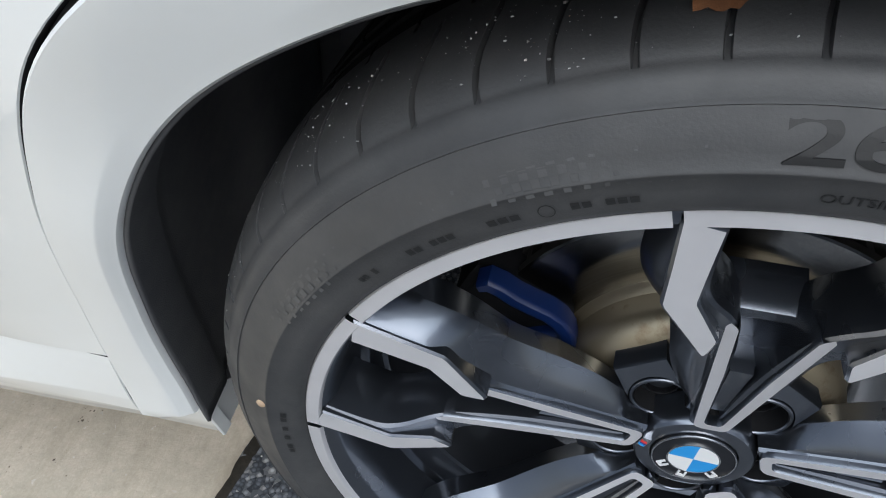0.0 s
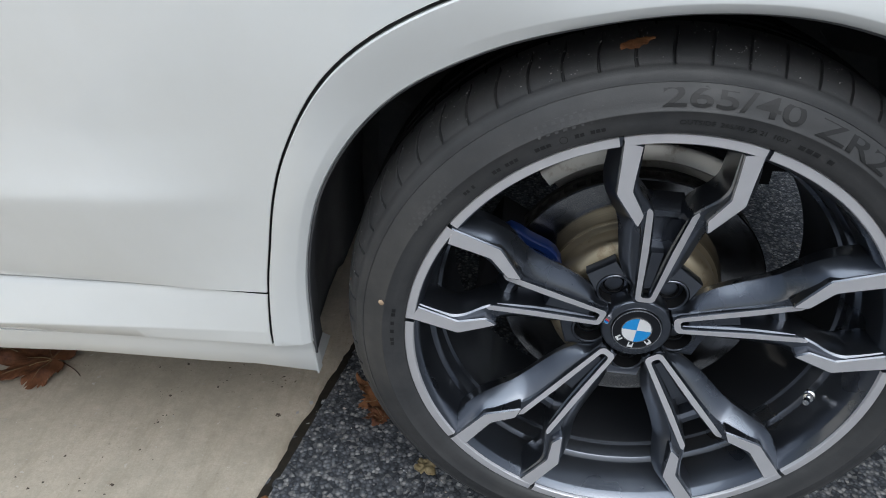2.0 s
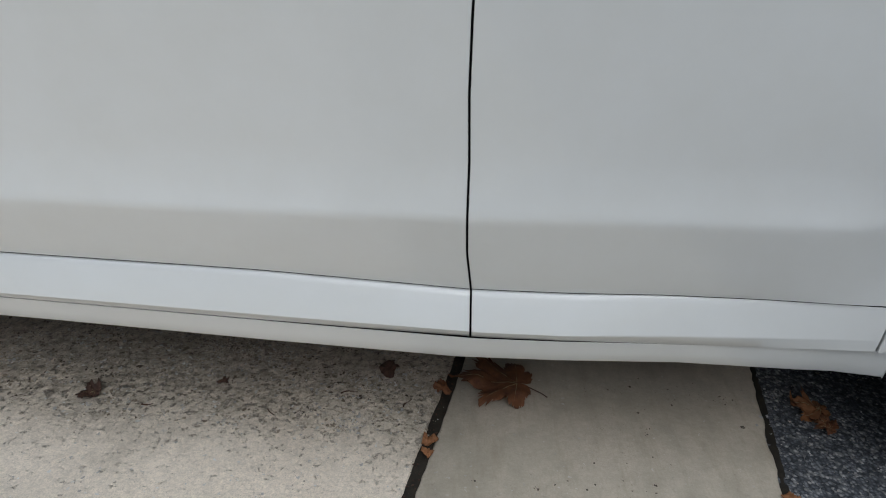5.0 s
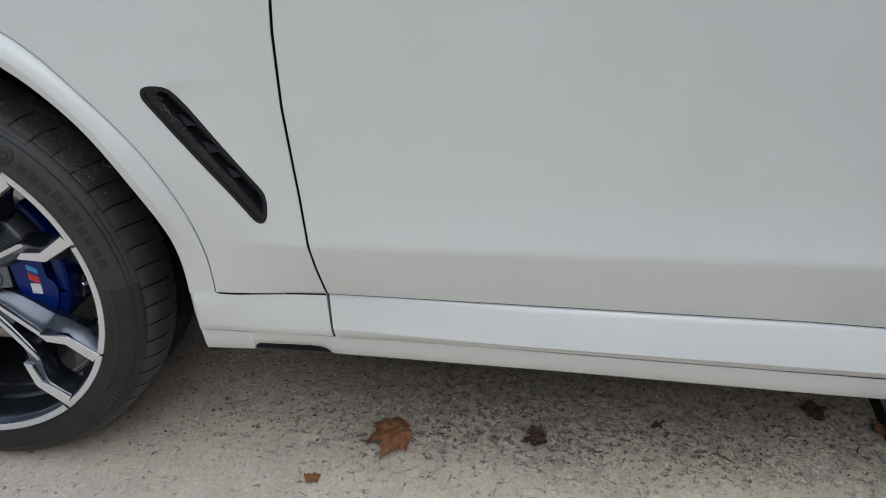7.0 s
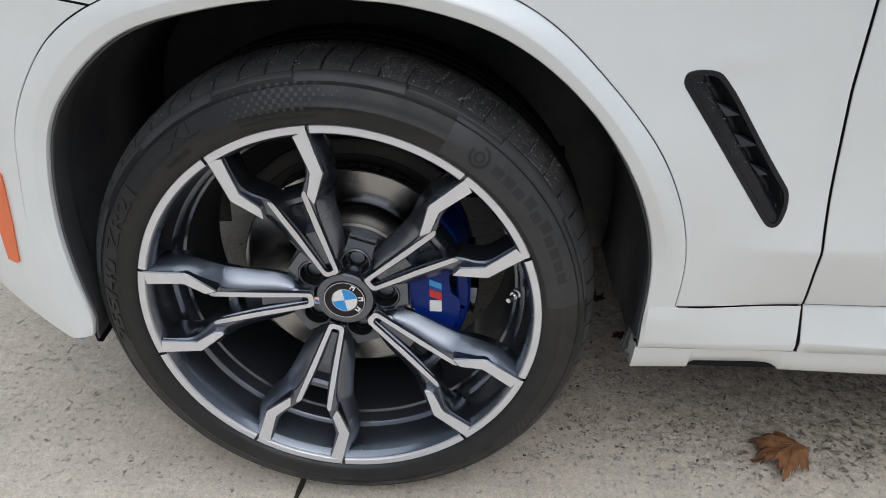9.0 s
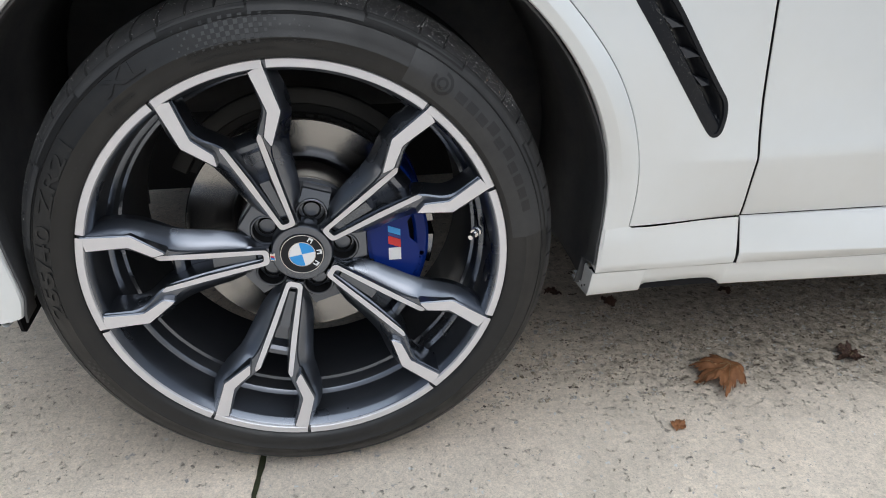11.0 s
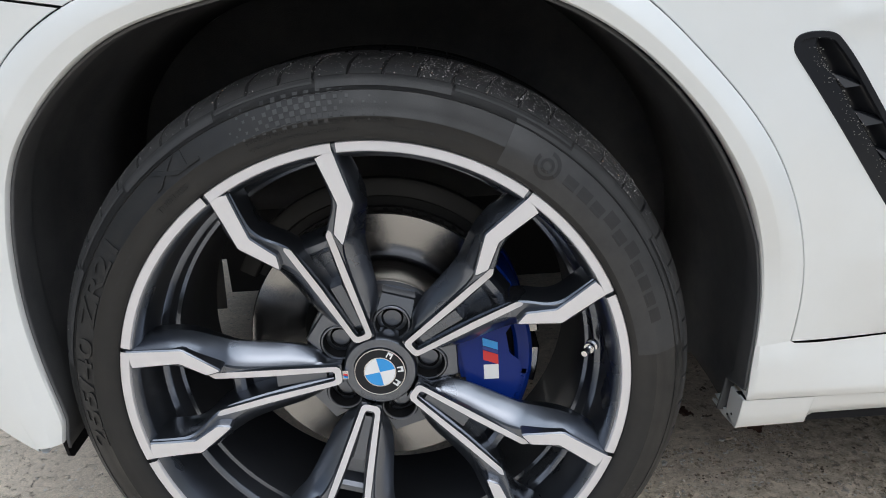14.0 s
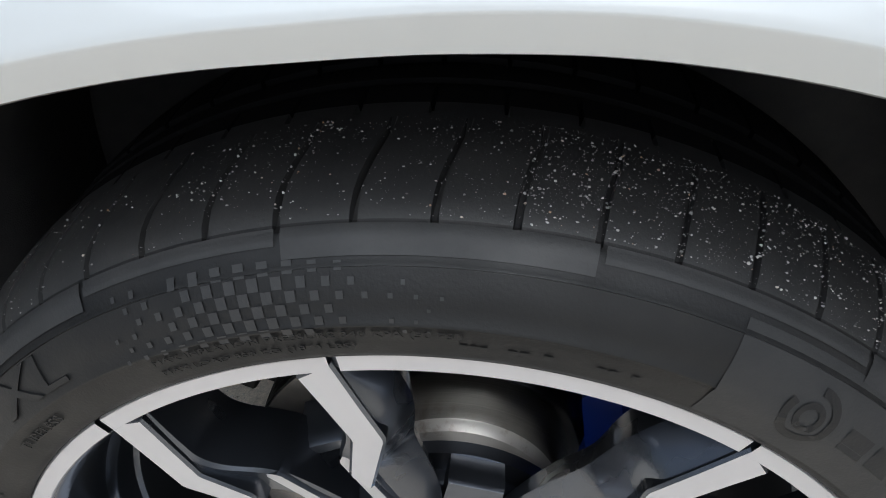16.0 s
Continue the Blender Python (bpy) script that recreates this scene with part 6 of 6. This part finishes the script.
def heaps(count, spread, xs, ys, seed, extra=()):
    """Uneven heaps: a few centres, each with its own width and weight."""
    rng = random.Random(seed)
    centres = [(rng.uniform(*xs), rng.uniform(*ys), rng.uniform(0.25, 1.0) ** 2 * spread, rng.random() ** 2 + 0.05) for _ in range(count)] + list(extra)
    weights = [c[3] for c in centres]

    def place(r):
        cx, cy, sp, _ = r.choices(centres, weights)[0]
        return cx + r.gauss(0, sp * 1.5), cy + r.gauss(0, sp * 0.7)
    return place


THICK = [(0.68, 0.25, 0.05, 1.2), (0.9, 0.24, 0.06, 0.9), (1.2, 0.24, 0.06, 0.9), (1.56, 0.25, 0.035, 1.6), (1.4, 0.22, 0.07, 0.9), (0.42, 0.3, 0.05, 0.8)]
crumbs("grit", 8500, heaps(150, 0.05, (0.25, 1.64), (0.10, 0.45), 1, THICK), (0.0008, 0.0060), CRUMBS, "brown and grey grit gathered under the sill", 1)
crumbs("grit", 420, heaps(110, 0.03, (-0.7, 2.3), (-0.6, 0.6), 2), (0.0004, 0.0028), CRUMBS, "scattered dark specks on the concrete", 2)
crumbs("grit", 2600, heaps(170, 0.022, (0.25, 1.64), (0.10, 0.40), 11, THICK), (0.0015, 0.0065), CRUMBS, "brown crumbs clotted under the sill", 6, (0.3, 0.6))
crumbs("grit", 3600, heaps(260, 0.03, (0.2, 1.64), (0.12, 0.6), 31, [(0.62, 0.26, 0.05, 1.0), (0.95, 0.27, 0.05, 1.0), (1.5, 0.26, 0.04, 1.2), (0.4, 0.34, 0.05, 0.9)]), (0.0008, 0.0052), CRUMBS_DARK, "dark brown crumbs on the concrete under the car", 31, (0.1, 0.4))
crumbs("grit", 1500, heaps(140, 0.05, (0.2, 1.64), (0.3, 0.8), 32), (0.001, 0.006), CRUMBS, "grey and brown grit deep under the car", 32)
crumbs("grit", 260, heaps(45, 0.035, (1.75, 2.32), (-0.15, 0.35), 33), (0.0008, 0.005), CRUMBS_DARK, "dark leaf crumbs scattered on the rear slab", 33, (0.1, 0.4))
crumbs("gravel", 1500, lambda r: (r.uniform(2.36, 3.5), r.uniform(-0.5, 0.9)), (0.0015, 0.0038), CRUMBS, "loose stones on the asphalt", 3, (0.3, 0.6))
crumbs("gravel", 160, lambda r: (r.uniform(2.34, 3.2), r.uniform(-0.35, 0.5)), (0.002, 0.0065), PALE_GRIT, "pale stone chips pressed into the asphalt", 51, (0.1, 0.25))
crumbs("grit", 260, lambda r: (lambda y: (line_x(y, *JOINTS["b"]) + r.gauss(0, 0.008), y))(r.uniform(-0.5, 0.7)), (0.001, 0.004), LEAF_DARK, "dark leaf crumbs along the slab joint", 4)


def tyre_grit(wheel, grow, count, place, sizes, seed):
    """Pale grit and chips caught on a tyre's shoulder."""
    rng = random.Random(seed)
    prof = [(y, r + max(r - 0.29, 0) * grow) for r, y in SIDEWALL[6:] + TREAD[:7]]
    verts, faces = [], []
    for _ in range(count):
        a, y = place(rng)
        s = sizes[0] + (sizes[1] - sizes[0]) * rng.random() ** 5
        r = table(y, prof)
        k = rng.choice((4, 5))
        slope = (table(y + 0.002, prof) - table(y - 0.002, prof)) / 0.004
        out = Vector((math.cos(radians(a)), -slope, math.sin(radians(a)))).normalized()
        side = Vector((-math.sin(radians(a)), 0, math.cos(radians(a))))
        up = out.cross(side)
        c = polar(r, a, y)
        b = len(verts)
        turn, long = rng.uniform(0, 6), rng.uniform(0.35, 1)
        ring = [(s * rng.uniform(0.6, 1.2), turn + 2 * math.pi * i / k) for i in range(k)]
        for shrink, h in ((1.0, -0.0004), (0.6, s * rng.uniform(0.3, 0.8))):
            for q, w in ring:
                verts.append(tuple(c + side * (q * shrink * math.cos(w)) + up * (q * shrink * long * math.sin(w)) + out * h))
        faces += [(b + i, b + (i + 1) % k, b + k + (i + 1) % k, b + k + i) for i in range(k)] + [tuple(b + k + i for i in range(k))]
    me = bpy.data.meshes.new("grit")
    me.from_pydata(verts, [], faces)
    me.materials.append(PALE_GRIT)
    ob = tagged(new("grit", me), "pale grit and chips caught on the tyre shoulder", "debris", kind="stuff")
    ob.location = wheel.location


def on_shoulder(lo, hi, clumps, seed):
    rng = random.Random(seed)
    centres = [(rng.uniform(lo, hi), rng.uniform(0.02, 0.075)) for _ in range(clumps)]

    def place(r):
        if r.random() < 0.5:
            return r.uniform(lo, hi), r.uniform(0.018, 0.079)
        a, y = r.choice(centres)
        return r.gauss(a, 1.3), min(max(r.gauss(y, 0.008), 0.018), 0.079)
    return place


tyre_grit(front_wheel, 0.0, 1500, on_shoulder(30, 165, 60, 31), (0.0002, 0.0011), 31)
tyre_grit(front_wheel, 0.0, 2000, on_shoulder(34, 78, 60, 32), (0.0002, 0.0012), 32)
tyre_grit(front_wheel, 0.0, 1100, on_shoulder(60, 104, 45, 34), (0.0002, 0.001), 34)
tyre_grit(rear_wheel, 0.05, 900, on_shoulder(40, 185, 55, 33), (0.0002, 0.0012), 33)


# ---- dry twigs ----
def twig(x, y, length, turn, seed):
    rng = random.Random(seed)
    bm = bmesh.new()
    rows = []
    for i in range(9):
        q = i / 8
        c = Vector((length * (q - 0.5), 0.1 * length * math.sin(q * 4 + seed) + rng.uniform(-0.0006, 0.0006), 0.0018 + 0.0008 * math.sin(q * 5)))
        r = 0.0015 * (1 - 0.5 * q)
        rows.append([c + Vector((0, r * math.cos(w), r * math.sin(w))) for w in [2 * math.pi * k / 6 for k in range(6)]])
    sheet(bm, rows, loop=True)
    for row in (rows[0], rows[-1]):
        bm.faces.new([bm.verts.new(p) for p in row])
    ob = tagged(finish(bm, "twig", LEAF_DARK), "short dry brown twig on the concrete", "twig", "dry twigs")
    ob.matrix_world = pose(x, y, 0.0, 0, 0, turn)


for i, (x, y, length, turn) in enumerate(((1.517, 0.213, 0.035, 20), (1.639, 0.193, 0.03, 70), (1.375, 0.136, 0.025, -30), (1.13, 0.135, 0.022, 10))):
    twig(x, y, length, turn, i)
